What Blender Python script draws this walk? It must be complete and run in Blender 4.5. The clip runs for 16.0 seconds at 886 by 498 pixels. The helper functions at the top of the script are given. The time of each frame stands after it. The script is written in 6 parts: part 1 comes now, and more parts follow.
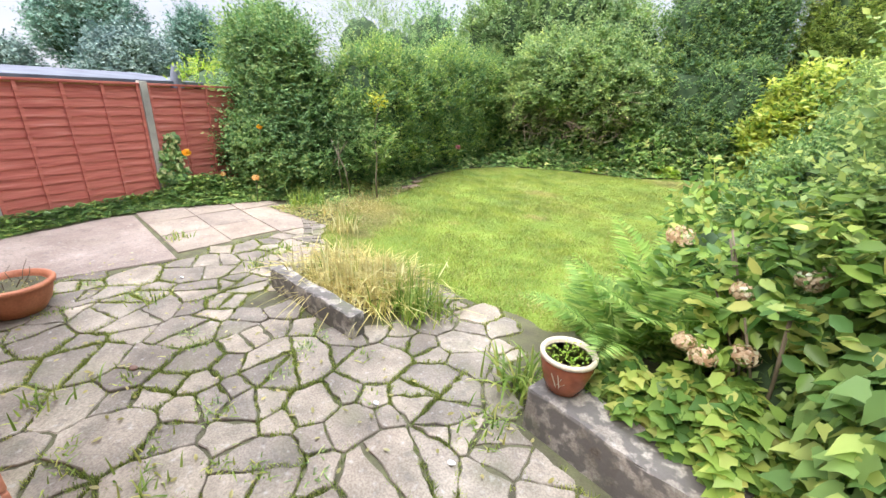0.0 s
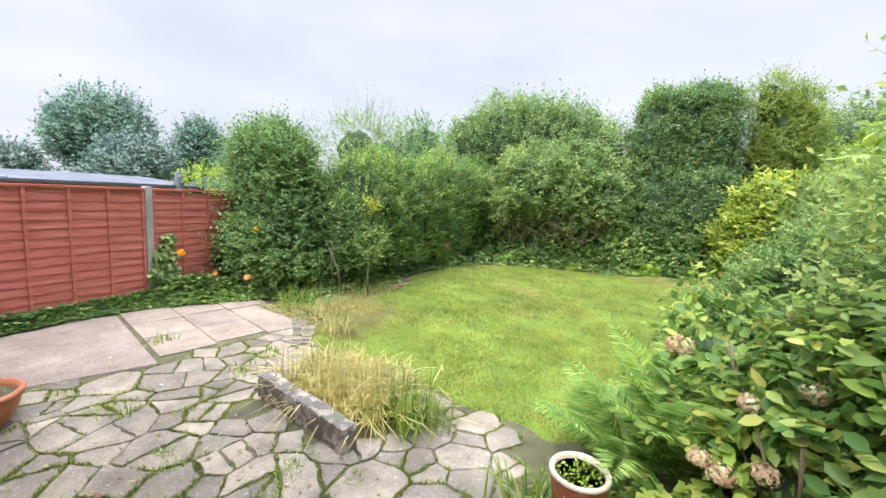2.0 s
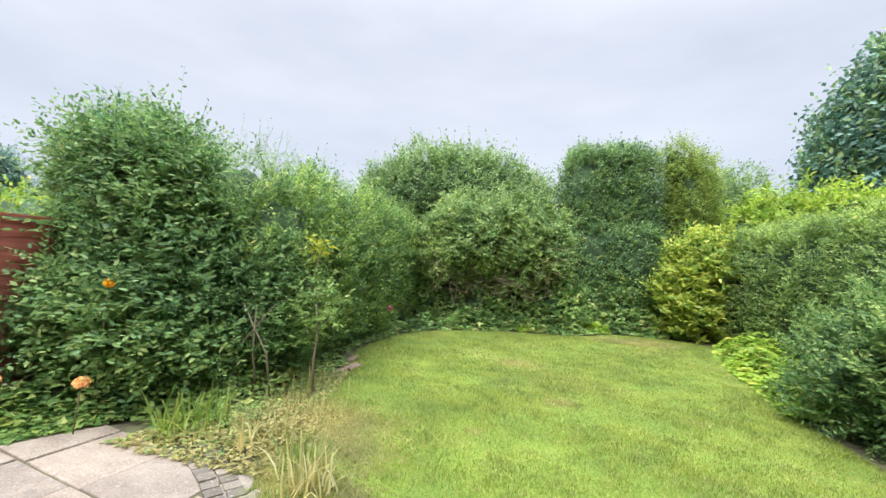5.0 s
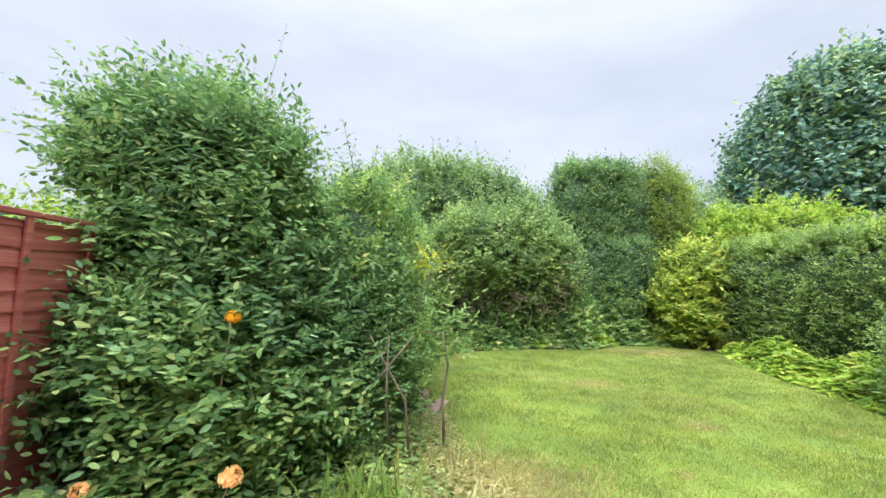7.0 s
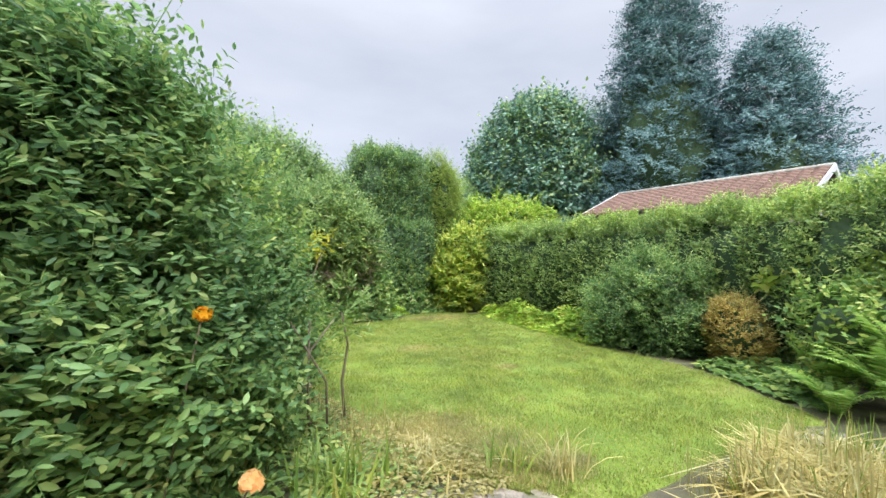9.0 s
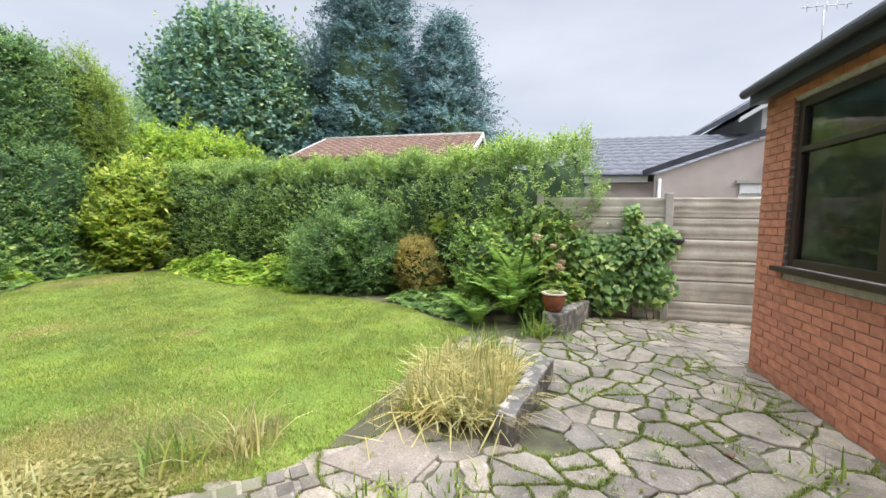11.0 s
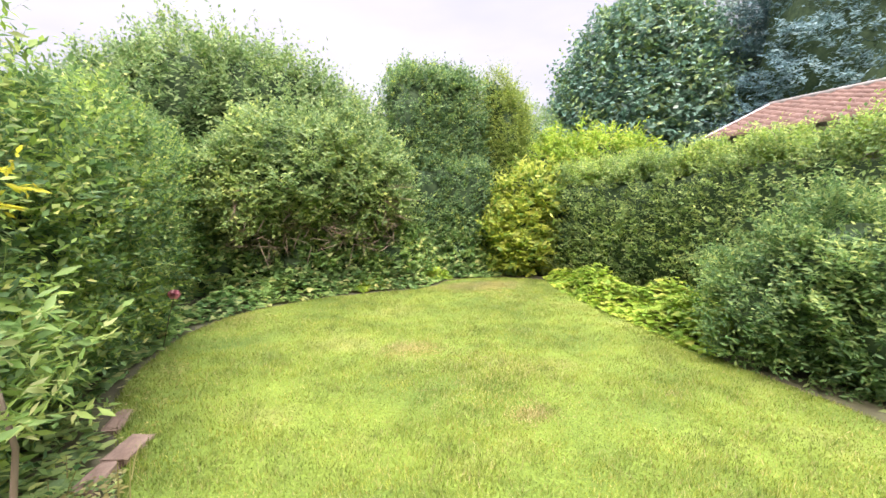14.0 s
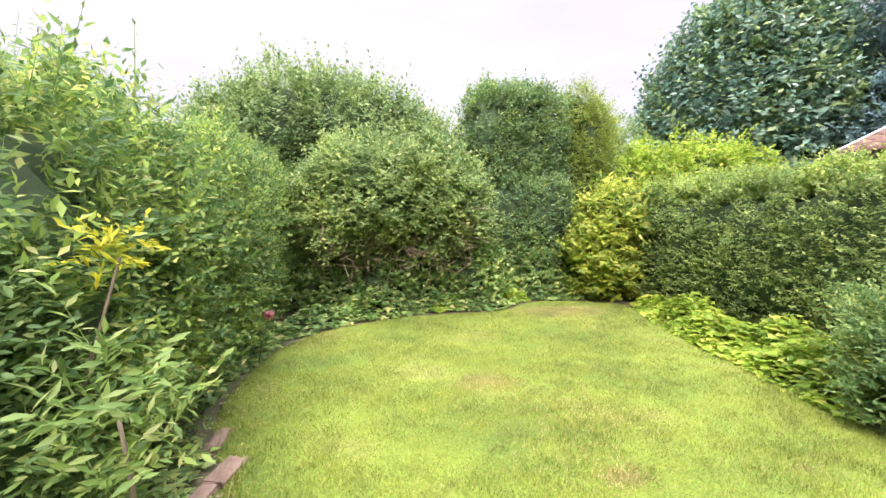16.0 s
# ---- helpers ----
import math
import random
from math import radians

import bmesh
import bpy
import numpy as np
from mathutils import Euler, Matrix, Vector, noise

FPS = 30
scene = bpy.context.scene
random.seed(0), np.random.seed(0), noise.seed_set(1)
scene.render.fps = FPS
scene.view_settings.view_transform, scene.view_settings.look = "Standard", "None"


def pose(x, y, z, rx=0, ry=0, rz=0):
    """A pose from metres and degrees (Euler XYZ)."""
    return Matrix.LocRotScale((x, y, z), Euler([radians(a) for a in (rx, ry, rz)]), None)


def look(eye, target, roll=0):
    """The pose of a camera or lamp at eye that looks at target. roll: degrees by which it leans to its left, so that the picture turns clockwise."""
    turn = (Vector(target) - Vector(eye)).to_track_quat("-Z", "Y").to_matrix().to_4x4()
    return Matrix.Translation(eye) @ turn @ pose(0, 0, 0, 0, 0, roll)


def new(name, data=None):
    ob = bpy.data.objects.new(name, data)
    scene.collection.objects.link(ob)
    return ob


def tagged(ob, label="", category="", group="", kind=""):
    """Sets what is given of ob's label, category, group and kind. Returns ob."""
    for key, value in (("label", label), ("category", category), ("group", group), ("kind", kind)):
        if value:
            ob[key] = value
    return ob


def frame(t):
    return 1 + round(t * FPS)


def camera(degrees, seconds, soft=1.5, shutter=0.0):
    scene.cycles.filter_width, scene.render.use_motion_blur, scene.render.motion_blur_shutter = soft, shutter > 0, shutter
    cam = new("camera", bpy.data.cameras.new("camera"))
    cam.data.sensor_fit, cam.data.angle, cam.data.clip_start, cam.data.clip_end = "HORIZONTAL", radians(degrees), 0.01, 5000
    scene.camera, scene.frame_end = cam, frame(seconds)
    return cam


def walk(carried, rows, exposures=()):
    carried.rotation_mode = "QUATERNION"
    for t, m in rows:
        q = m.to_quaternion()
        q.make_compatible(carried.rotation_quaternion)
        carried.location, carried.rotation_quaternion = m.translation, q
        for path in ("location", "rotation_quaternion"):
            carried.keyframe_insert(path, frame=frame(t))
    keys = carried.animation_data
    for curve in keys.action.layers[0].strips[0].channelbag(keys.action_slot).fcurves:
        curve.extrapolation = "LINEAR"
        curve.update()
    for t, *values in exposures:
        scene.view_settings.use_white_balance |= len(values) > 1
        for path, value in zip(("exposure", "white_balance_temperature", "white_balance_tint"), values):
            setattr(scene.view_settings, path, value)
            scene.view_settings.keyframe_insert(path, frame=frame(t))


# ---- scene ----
cam = camera(95.7, 16.0)
PATH = [
    (0, (1.965, -0.085, 1.81), (1.118, 1.578, 1.091), 3.0),
    (0.5, (1.963, -0.094, 1.835), (1.102, 1.614, 1.25), 3.1),
    (1, (1.947, -0.11, 1.858), (1.08, 1.632, 1.394), 3.1),
    (1.5, (1.935, -0.131, 1.894), (1.063, 1.633, 1.535), 3.1),
    (2, (1.891, -0.154, 1.896), (1.034, 1.633, 1.63), 3.2),
    (2.5, (1.72, -0.1, 1.818), (0.923, 1.72, 1.593), 3.1),
    (3, (1.396, 0.135, 1.707), (0.719, 2.007, 1.513), 3.2),
    (3.5, (1.037, 0.443, 1.715), (0.461, 2.353, 1.579), 3.2),
    (3.7, (0.826, 0.538, 1.714), (0.296, 2.463, 1.606), 3.7),
    (5.8, (-1.242, 1.726, 1.418), (-1.388, 3.715, 1.575), 2.3),
    (6, (-1.489, 1.763, 1.435), (-1.608, 3.752, 1.601), 2.2),
    (6.5, (-2.08, 1.835, 1.415), (-2.117, 3.826, 1.596), 2.1),
    (7, (-2.625, 1.987, 1.404), (-2.512, 3.976, 1.588), 1.8),
    (7.5, (-3.129, 2.089, 1.388), (-2.874, 4.065, 1.563), 1.9),
    (8, (-3.457, 2.157, 1.399), (-2.982, 4.093, 1.565), 1.9),
    (8.5, (-3.721, 2.174, 1.417), (-2.883, 3.983, 1.567), 1.5),
    (9, (-3.963, 2.067, 1.45), (-2.752, 3.656, 1.539), 1.2),
    (9.5, (-4.105, 2.01, 1.485), (-2.566, 3.287, 1.476), 0.8),
    (10, (-4.085, 1.978, 1.493), (-2.328, 2.932, 1.423), 0.6),
    (10.2, (-3.991, 2.017, 1.478), (-2.163, 2.825, 1.396), 0.9),
    (12.3, (-2.684, 2.411, 1.449), (-0.724, 2.767, 1.267), 0.9),
    (12.5, (-2.498, 2.544, 1.498), (-0.563, 3.015, 1.308), 0.9),
    (12.7, (-2.307, 2.691, 1.521), (-0.43, 3.354, 1.335), 0.5),
    (13, (-2.006, 2.96, 1.549), (-0.3, 3.986, 1.356), 0.5),
    (13.5, (-1.706, 3.403, 1.569), (-0.412, 4.917, 1.386), 0.7),
    (14, (-1.499, 3.747, 1.58), (-0.68, 5.563, 1.399), 0.8),
    (14.5, (-1.455, 3.877, 1.632), (-0.936, 5.799, 1.441), 1.0),
    (15, (-1.471, 3.907, 1.704), (-1.008, 5.842, 1.503), 1.0),
    (15.5, (-1.493, 3.891, 1.757), (-1.03, 5.828, 1.564), 1.1),
    (16, (-1.516, 3.871, 1.785), (-1.046, 5.81, 1.652), 1.1),
]
walk(cam, [(t, look(eye, target, roll)) for t, eye, target, roll in PATH],
     [(0, 1.5, 6450, 15), (2.5, 1.3, 6450, 13), (3.5, 1.22, 6450, 12), (7, 1.3, 6250, 11), (9.5, 1.15, 6350, 11), (12.3, 1.25, 6400, 13), (13.5, 1.52, 6800, 22), (16, 1.6, 6850, 26)])

# ---- sky and light ----
world = bpy.data.worlds.new("sky")
scene.world = world
world.use_nodes = True
wn, wl = world.node_tree.nodes, world.node_tree.links
wn.clear()
SUN_ELEV, SUN_ROT = radians(47), radians(200)
wout = wn.new("ShaderNodeOutputWorld")
wbg = wn.new("ShaderNodeBackground")
sky = wn.new("ShaderNodeTexSky")
sky.sky_type = "NISHITA"
sky.sun_disc = False
sky.sun_elevation, sky.sun_rotation = SUN_ELEV, SUN_ROT
sky.air_density, sky.dust_density = 1.0, 2.0
wtc = wn.new("ShaderNodeTexCoord")
wsep = wn.new("ShaderNodeSeparateXYZ")
wl.new(wtc.outputs["Generated"], wsep.inputs[0])
wnoise = wn.new("ShaderNodeTexNoise")
wnoise.inputs["Scale"].default_value = 2.2
wnoise.inputs["Detail"].default_value = 5
wmap = wn.new("ShaderNodeMapping")
wmap.inputs["Scale"].default_value = (1, 1, 3.2)
wl.new(wtc.outputs["Generated"], wmap.inputs[0])
wl.new(wmap.outputs[0], wnoise.inputs["Vector"])
wcl = wn.new("ShaderNodeValToRGB")
wcl.color_ramp.elements[0].position, wcl.color_ramp.elements[0].color = 0.3, (3.0, 3.2, 3.6, 1)
wcl.color_ramp.elements[1].position, wcl.color_ramp.elements[1].color = 0.68, (3.75, 3.9, 4.25, 1)
wl.new(wnoise.outputs["Fac"], wcl.inputs[0])
wpow = wn.new("ShaderNodeMath")
wpow.operation = "POWER"
wpow.use_clamp = True
wpow.inputs[1].default_value = 9.0
wl.new(wsep.outputs["Z"], wpow.inputs[0])
wgr = wn.new("ShaderNodeMath")
wgr.operation = "MULTIPLY_ADD"
wgr.inputs[1].default_value, wgr.inputs[2].default_value = 14.5, 1.0
wl.new(wpow.outputs[0], wgr.inputs[0])
wmul = wn.new("ShaderNodeVectorMath")
wmul.operation = "SCALE"
wl.new(wcl.outputs[0], wmul.inputs[0])
wl.new(wgr.outputs[0], wmul.inputs["Scale"])
wmix = wn.new("ShaderNodeMixRGB")
wmix.inputs[0].default_value = 0.9
wl.new(sky.outputs[0], wmix.inputs[1])
wl.new(wmul.outputs[0], wmix.inputs[2])
wl.new(wmix.outputs[0], wbg.inputs[0])
wbg.inputs[1].default_value = 0.1
wl.new(wbg.outputs[0], wout.inputs[0])
sun = new("sun", bpy.data.lights.new("sun", "SUN"))
sun.data.energy, sun.data.angle, sun.data.color = 1.5, radians(20), (1.0, 0.96, 0.9)
sun.matrix_world = look((0, 0, 0), (-math.sin(SUN_ROT) * math.cos(SUN_ELEV), -math.cos(SUN_ROT) * math.cos(SUN_ELEV), -math.sin(SUN_ELEV)))
scene.view_settings.exposure = 1.1


# ---- materials ----
def base_mat(name, rough=0.7):
    m = bpy.data.materials.new(name)
    m.use_nodes = True
    b = m.node_tree.nodes["Principled BSDF"]
    b.inputs["Roughness"].default_value = rough
    return m, m.node_tree.nodes, m.node_tree.links, b


def noise_node(m, scale, detail=6, stretch=None, coord="Object"):
    n, l = m.node_tree.nodes, m.node_tree.links
    tc = n.new("ShaderNodeTexCoord")
    mp = n.new("ShaderNodeMapping")
    if stretch:
        mp.inputs["Scale"].default_value = stretch
    if coord == "World":
        l.new(n.new("ShaderNodeNewGeometry").outputs["Position"], mp.inputs[0])
    else:
        l.new(tc.outputs[coord], mp.inputs[0])
    t = n.new("ShaderNodeTexNoise")
    t.inputs["Scale"].default_value = scale
    t.inputs["Detail"].default_value = detail
    l.new(mp.outputs[0], t.inputs["Vector"])
    return t.outputs["Fac"]


def ramp(m, fac, stops):
    n, l = m.node_tree.nodes, m.node_tree.links
    r = n.new("ShaderNodeValToRGB")
    e = r.color_ramp.elements
    while len(e) < len(stops):
        e.new(0.5)
    for k, (p, c) in enumerate(stops):
        e[k].position, e[k].color = p, (*c, 1)
    l.new(fac, r.inputs[0])
    return r.outputs[0]


def mix(m, fac, a, b, kind="MIX"):
    n, l = m.node_tree.nodes, m.node_tree.links
    x = n.new("ShaderNodeMixRGB")
    x.blend_type = kind
    for i, v in enumerate((fac, a, b)):
        if hasattr(v, "is_output"):
            l.new(v, x.inputs[i])
        else:
            x.inputs[i].default_value = v if i == 0 else (*v, 1)
    return x.outputs[0]


def relief(m, b, height, strength=0.3, dist=0.01):
    n, l = m.node_tree.nodes, m.node_tree.links
    bp = n.new("ShaderNodeBump")
    bp.inputs["Strength"].default_value = strength
    bp.inputs["Distance"].default_value = dist
    l.new(height, bp.inputs["Height"])
    l.new(bp.outputs[0], b.inputs["Normal"])


def leaf_mat(name, c1, c2, c3=None, rough=0.5, through_light=0.5, blotch=1.2):
    """Leaves: colour varies from leaf to leaf and in larger drifts."""
    m, n, l, b = base_mat(name, rough)
    geo = n.new("ShaderNodeNewGeometry")
    stops = [(0.1, c1), (0.75, c2)] + ([(0.97, c3)] if c3 else [])
    col = ramp(m, geo.outputs["Random Per Island"], stops)
    drift = ramp(m, noise_node(m, blotch, 3), [(0.35, (0.72, 0.78, 0.75)), (0.65, (1.2, 1.15, 1.0))])
    col = mix(m, 1.0, col, drift, "MULTIPLY")
    l.new(col, b.inputs["Base Color"])
    b.inputs["Specular IOR Level"].default_value = 0.35
    tr = n.new("ShaderNodeBsdfTranslucent")
    l.new(col, tr.inputs[0])
    ms = n.new("ShaderNodeMixShader")
    ms.inputs[0].default_value = through_light
    l.new(b.outputs[0], ms.inputs[1])
    l.new(tr.outputs[0], ms.inputs[2])
    l.new(ms.outputs[0], n["Material Output"].inputs[0])
    return m


def plain_mat(name, c1, c2, scale=8, rough=0.7, bump=0.3, stretch=None, fine=60, metal=0.0, per_object=0.0):
    """Two scales of variation in colour and relief."""
    m, n, l, b = base_mat(name, rough)
    col = ramp(m, noise_node(m, scale, 6, stretch), [(0.3, c1), (0.7, c2)])
    f = noise_node(m, fine, 4, stretch)
    col = mix(m, 0.5, col, ramp(m, f, [(0.3, (0.6, 0.6, 0.6)), (0.7, (1, 1, 1))]), "MULTIPLY")
    if per_object:
        oi = n.new("ShaderNodeObjectInfo")
        col = mix(m, per_object, col, ramp(m, oi.outputs["Random"], [(0, (0.55, 0.55, 0.57)), (0.5, (1, 1, 1)), (1, (1.3, 1.25, 1.15))]), "MULTIPLY")
    l.new(col, b.inputs["Base Color"])
    b.inputs["Metallic"].default_value = metal
    relief(m, b, f, bump, 0.004)
    return m


M_PRIVET = leaf_mat("privet_leaves", (0.090, 0.192, 0.073), (0.229, 0.380, 0.128), (0.340, 0.424, 0.154))
M_HEDGE = leaf_mat("hedge_leaves", (0.158, 0.271, 0.099), (0.359, 0.492, 0.173), (0.544, 0.620, 0.211))
M_TIPS = leaf_mat("young_hedge_tips", (0.250, 0.402, 0.080), (0.456, 0.603, 0.161), (0.616, 0.620, 0.241))
M_DARKLEAF = leaf_mat("deep_green_leaves", (0.109, 0.233, 0.115), (0.262, 0.432, 0.174), (0.393, 0.570, 0.262))
M_COLUMN = leaf_mat("column_leaves", (0.115, 0.221, 0.112), (0.227, 0.377, 0.165), (0.441, 0.587, 0.226))
M_GREY = leaf_mat("grey_green_leaves", (0.155, 0.275, 0.116), (0.311, 0.445, 0.184), (0.476, 0.584, 0.284))
M_AUCUBA = leaf_mat("spotted_laurel_leaves", (0.202, 0.352, 0.074), (0.574, 0.620, 0.102), (0.589, 0.620, 0.176))
M_GOLD = leaf_mat("golden_conifer_sprays", (0.156, 0.270, 0.072), (0.374, 0.472, 0.107), (0.508, 0.572, 0.144))
M_BRONZE = leaf_mat("bronze_leaves", (0.38, 0.26, 0.08), (0.6, 0.48, 0.16), (0.56, 0.56, 0.17))
M_IVY = leaf_mat("ivy_leaves", (0.117, 0.232, 0.071), (0.284, 0.437, 0.140), (0.533, 0.628, 0.197), 0.4)
M_IVYDARK = leaf_mat("ground_ivy_leaves", (0.133, 0.266, 0.099), (0.332, 0.509, 0.174), (0.620, 0.620, 0.293), 0.45)
M_LIME = leaf_mat("lime_leaves", (0.246, 0.412, 0.056), (0.461, 0.606, 0.094), (0.606, 0.606, 0.150))
M_FERN = leaf_mat("fern_fronds", (0.18, 0.34, 0.08), (0.36, 0.53, 0.13), (0.52, 0.62, 0.2))
M_HYD = leaf_mat("hydrangea_leaves", (0.11, 0.23, 0.055), (0.37, 0.52, 0.12), (0.6, 0.6, 0.18), 0.42)
# Far trees: distance haze is put into these three colours as paler blue
M_FAR = leaf_mat("hazed_far_leaves", (0.144, 0.229, 0.228), (0.260, 0.365, 0.343), (0.376, 0.456, 0.416), 0.6, 0.15, 0.4)
M_BIGTREE = leaf_mat("hazed_broad_leaves", (0.106, 0.227, 0.182), (0.214, 0.364, 0.292), (0.327, 0.424, 0.386), 0.5, 0.2, 0.5)
M_SPRUCE = leaf_mat("hazed_spruce_needles", (0.11, 0.21, 0.25), (0.175, 0.3, 0.34), (0.26, 0.4, 0.43), 0.6, 0.1, 0.4)
M_PALE = leaf_mat("variegated_leaves", (0.17, 0.31, 0.08), (0.33, 0.46, 0.13), (0.5, 0.54, 0.25))
M_YELLOW = leaf_mat("yellow_leaves", (0.522, 0.483, 0.036), (0.660, 0.660, 0.072))
M_STRAW = leaf_mat("dry_montbretia_leaves", (0.47, 0.4, 0.16), (0.64, 0.57, 0.27), (0.72, 0.69, 0.4), 0.6)
M_BLADE = leaf_mat("green_strap_leaves", (0.148, 0.256, 0.043), (0.309, 0.405, 0.086), (0.494, 0.480, 0.143))
M_GRASS = leaf_mat("grass_blades", (0.15, 0.225, 0.035), (0.3, 0.35, 0.06), (0.46, 0.41, 0.19), 0.55, 0.35, 2.6)
M_DRYGRASS = leaf_mat("thin_dry_grass", (0.27, 0.25, 0.08), (0.47, 0.42, 0.19), (0.58, 0.51, 0.28), 0.6)
M_PEACH = leaf_mat("peach_rose_petals", (0.8, 0.45, 0.16), (0.9, 0.6, 0.3))
M_ORANGE = leaf_mat("orange_petals", (0.85, 0.4, 0.02), (0.95, 0.55, 0.03))
M_PINK = leaf_mat("pink_blossom", (0.55, 0.16, 0.22), (0.75, 0.35, 0.4))
M_DRYBLOOM = leaf_mat("dried_hydrangea_florets", (0.517, 0.345, 0.220), (0.782, 0.598, 0.440), (0.800, 0.800, 0.605))
# Inner twigs of bushes, with the shade between leaves put into the colour
M_CORE = plain_mat("painted_inner_shade", (0.03, 0.07, 0.03), (0.08, 0.13, 0.055), 6, 0.9)
M_MOSSGREEN = leaf_mat("joint_moss_green", (0.13, 0.17, 0.04), (0.3, 0.37, 0.08), (0.42, 0.45, 0.13))
M_BARK = plain_mat("bark", (0.1, 0.08, 0.05), (0.22, 0.18, 0.12), 10, 0.85, 0.8, (1, 1, 0.2))
M_SOIL = plain_mat("soil_and_moss", (0.075, 0.065, 0.042), (0.15, 0.155, 0.07), 5, 0.95, 0.8, None, 80)
M_EARTH = plain_mat("rough_grassy_ground", (0.06, 0.1, 0.03), (0.12, 0.17, 0.05), 0.6, 0.95, 0.6, None, 20)
M_SLATE = plain_mat("dark_concrete_tiles", (0.07, 0.075, 0.09), (0.13, 0.14, 0.165), 6, 0.6, 0.3)
M_FELT = plain_mat("grey_roofing_felt", (0.099, 0.110, 0.139), (0.187, 0.204, 0.244), 2, 0.8)
M_BLUE = plain_mat("blue_tarpaulin", (0.2, 0.36, 0.62), (0.35, 0.5, 0.7), 4, 0.5)
M_CLAYTILE = plain_mat("brown_clay_tiles", (0.15, 0.085, 0.06), (0.26, 0.155, 0.115), 5, 0.8, 0.3, None, 40)
M_WHITE = plain_mat("white_painted_trim", (0.66, 0.67, 0.68), (0.82, 0.82, 0.82), 3, 0.45, 0.05)
M_DARKTRIM = plain_mat("dark_painted_fascia", (0.03, 0.035, 0.045), (0.06, 0.065, 0.08), 4, 0.4, 0.1)
M_BROWNFRAME = plain_mat("dark_brown_window_frame", (0.035, 0.022, 0.015), (0.06, 0.04, 0.03), 5, 0.35, 0.1)
M_MORTAR = plain_mat("pale_mortar", (0.42, 0.36, 0.3), (0.6, 0.53, 0.46), 12, 0.95, 0.5)
M_BRICK = plain_mat("orange_red_brick", (0.426, 0.150, 0.084), (0.620, 0.263, 0.154), 14, 0.85, 0.5, None, 120, 0, 0.35)
M_RENDER = plain_mat("pinkish_render", (0.44, 0.37, 0.34), (0.58, 0.5, 0.46), 1.5, 0.9, 0.6, None, 150)
M_RENDER2 = plain_mat("grey_render", (0.42, 0.4, 0.39), (0.55, 0.53, 0.52), 1.5, 0.9, 0.4, None, 100)
M_CONC = plain_mat("weathered_grey_concrete", (0.345, 0.316, 0.258), (0.575, 0.538, 0.448), 3, 0.9, 0.6, None, 70)
M_POST = plain_mat("pale_concrete_post", (0.34, 0.33, 0.29), (0.52, 0.5, 0.44), 5, 0.9, 0.5, None, 90)
M_TERRA = plain_mat("terracotta", (0.4, 0.13, 0.06), (0.55, 0.22, 0.11), 7, 0.6, 0.2, None, 50)
M_GLAZE = plain_mat("brown_glazed_pot", (0.22, 0.06, 0.03), (0.36, 0.11, 0.045), 6, 0.25, 0.1, None, 40)
M_CREAM = plain_mat("cream_pot_rim", (0.5, 0.42, 0.3), (0.66, 0.58, 0.44), 12, 0.5, 0.2)
M_RAWWOOD = plain_mat("bare_orange_timber", (0.5, 0.24, 0.11), (0.68, 0.38, 0.2), 6, 0.8, 0.4, (1, 1, 5))
M_TWIG = plain_mat("dead_twigs", (0.2, 0.14, 0.1), (0.36, 0.27, 0.2), 6, 0.9)
M_BROWNSTONE = plain_mat("brown_edging_stone", (0.2, 0.13, 0.09), (0.36, 0.26, 0.19), 8, 0.9, 0.6)
M_METAL = plain_mat("grey_aerial_metal", (0.3, 0.3, 0.3), (0.5, 0.5, 0.5), 20, 0.4, 0.05, None, 60, 0.9)
M_BLACK = plain_mat("black_plastic", (0.015, 0.015, 0.016), (0.03, 0.03, 0.03), 20, 0.4, 0.05)


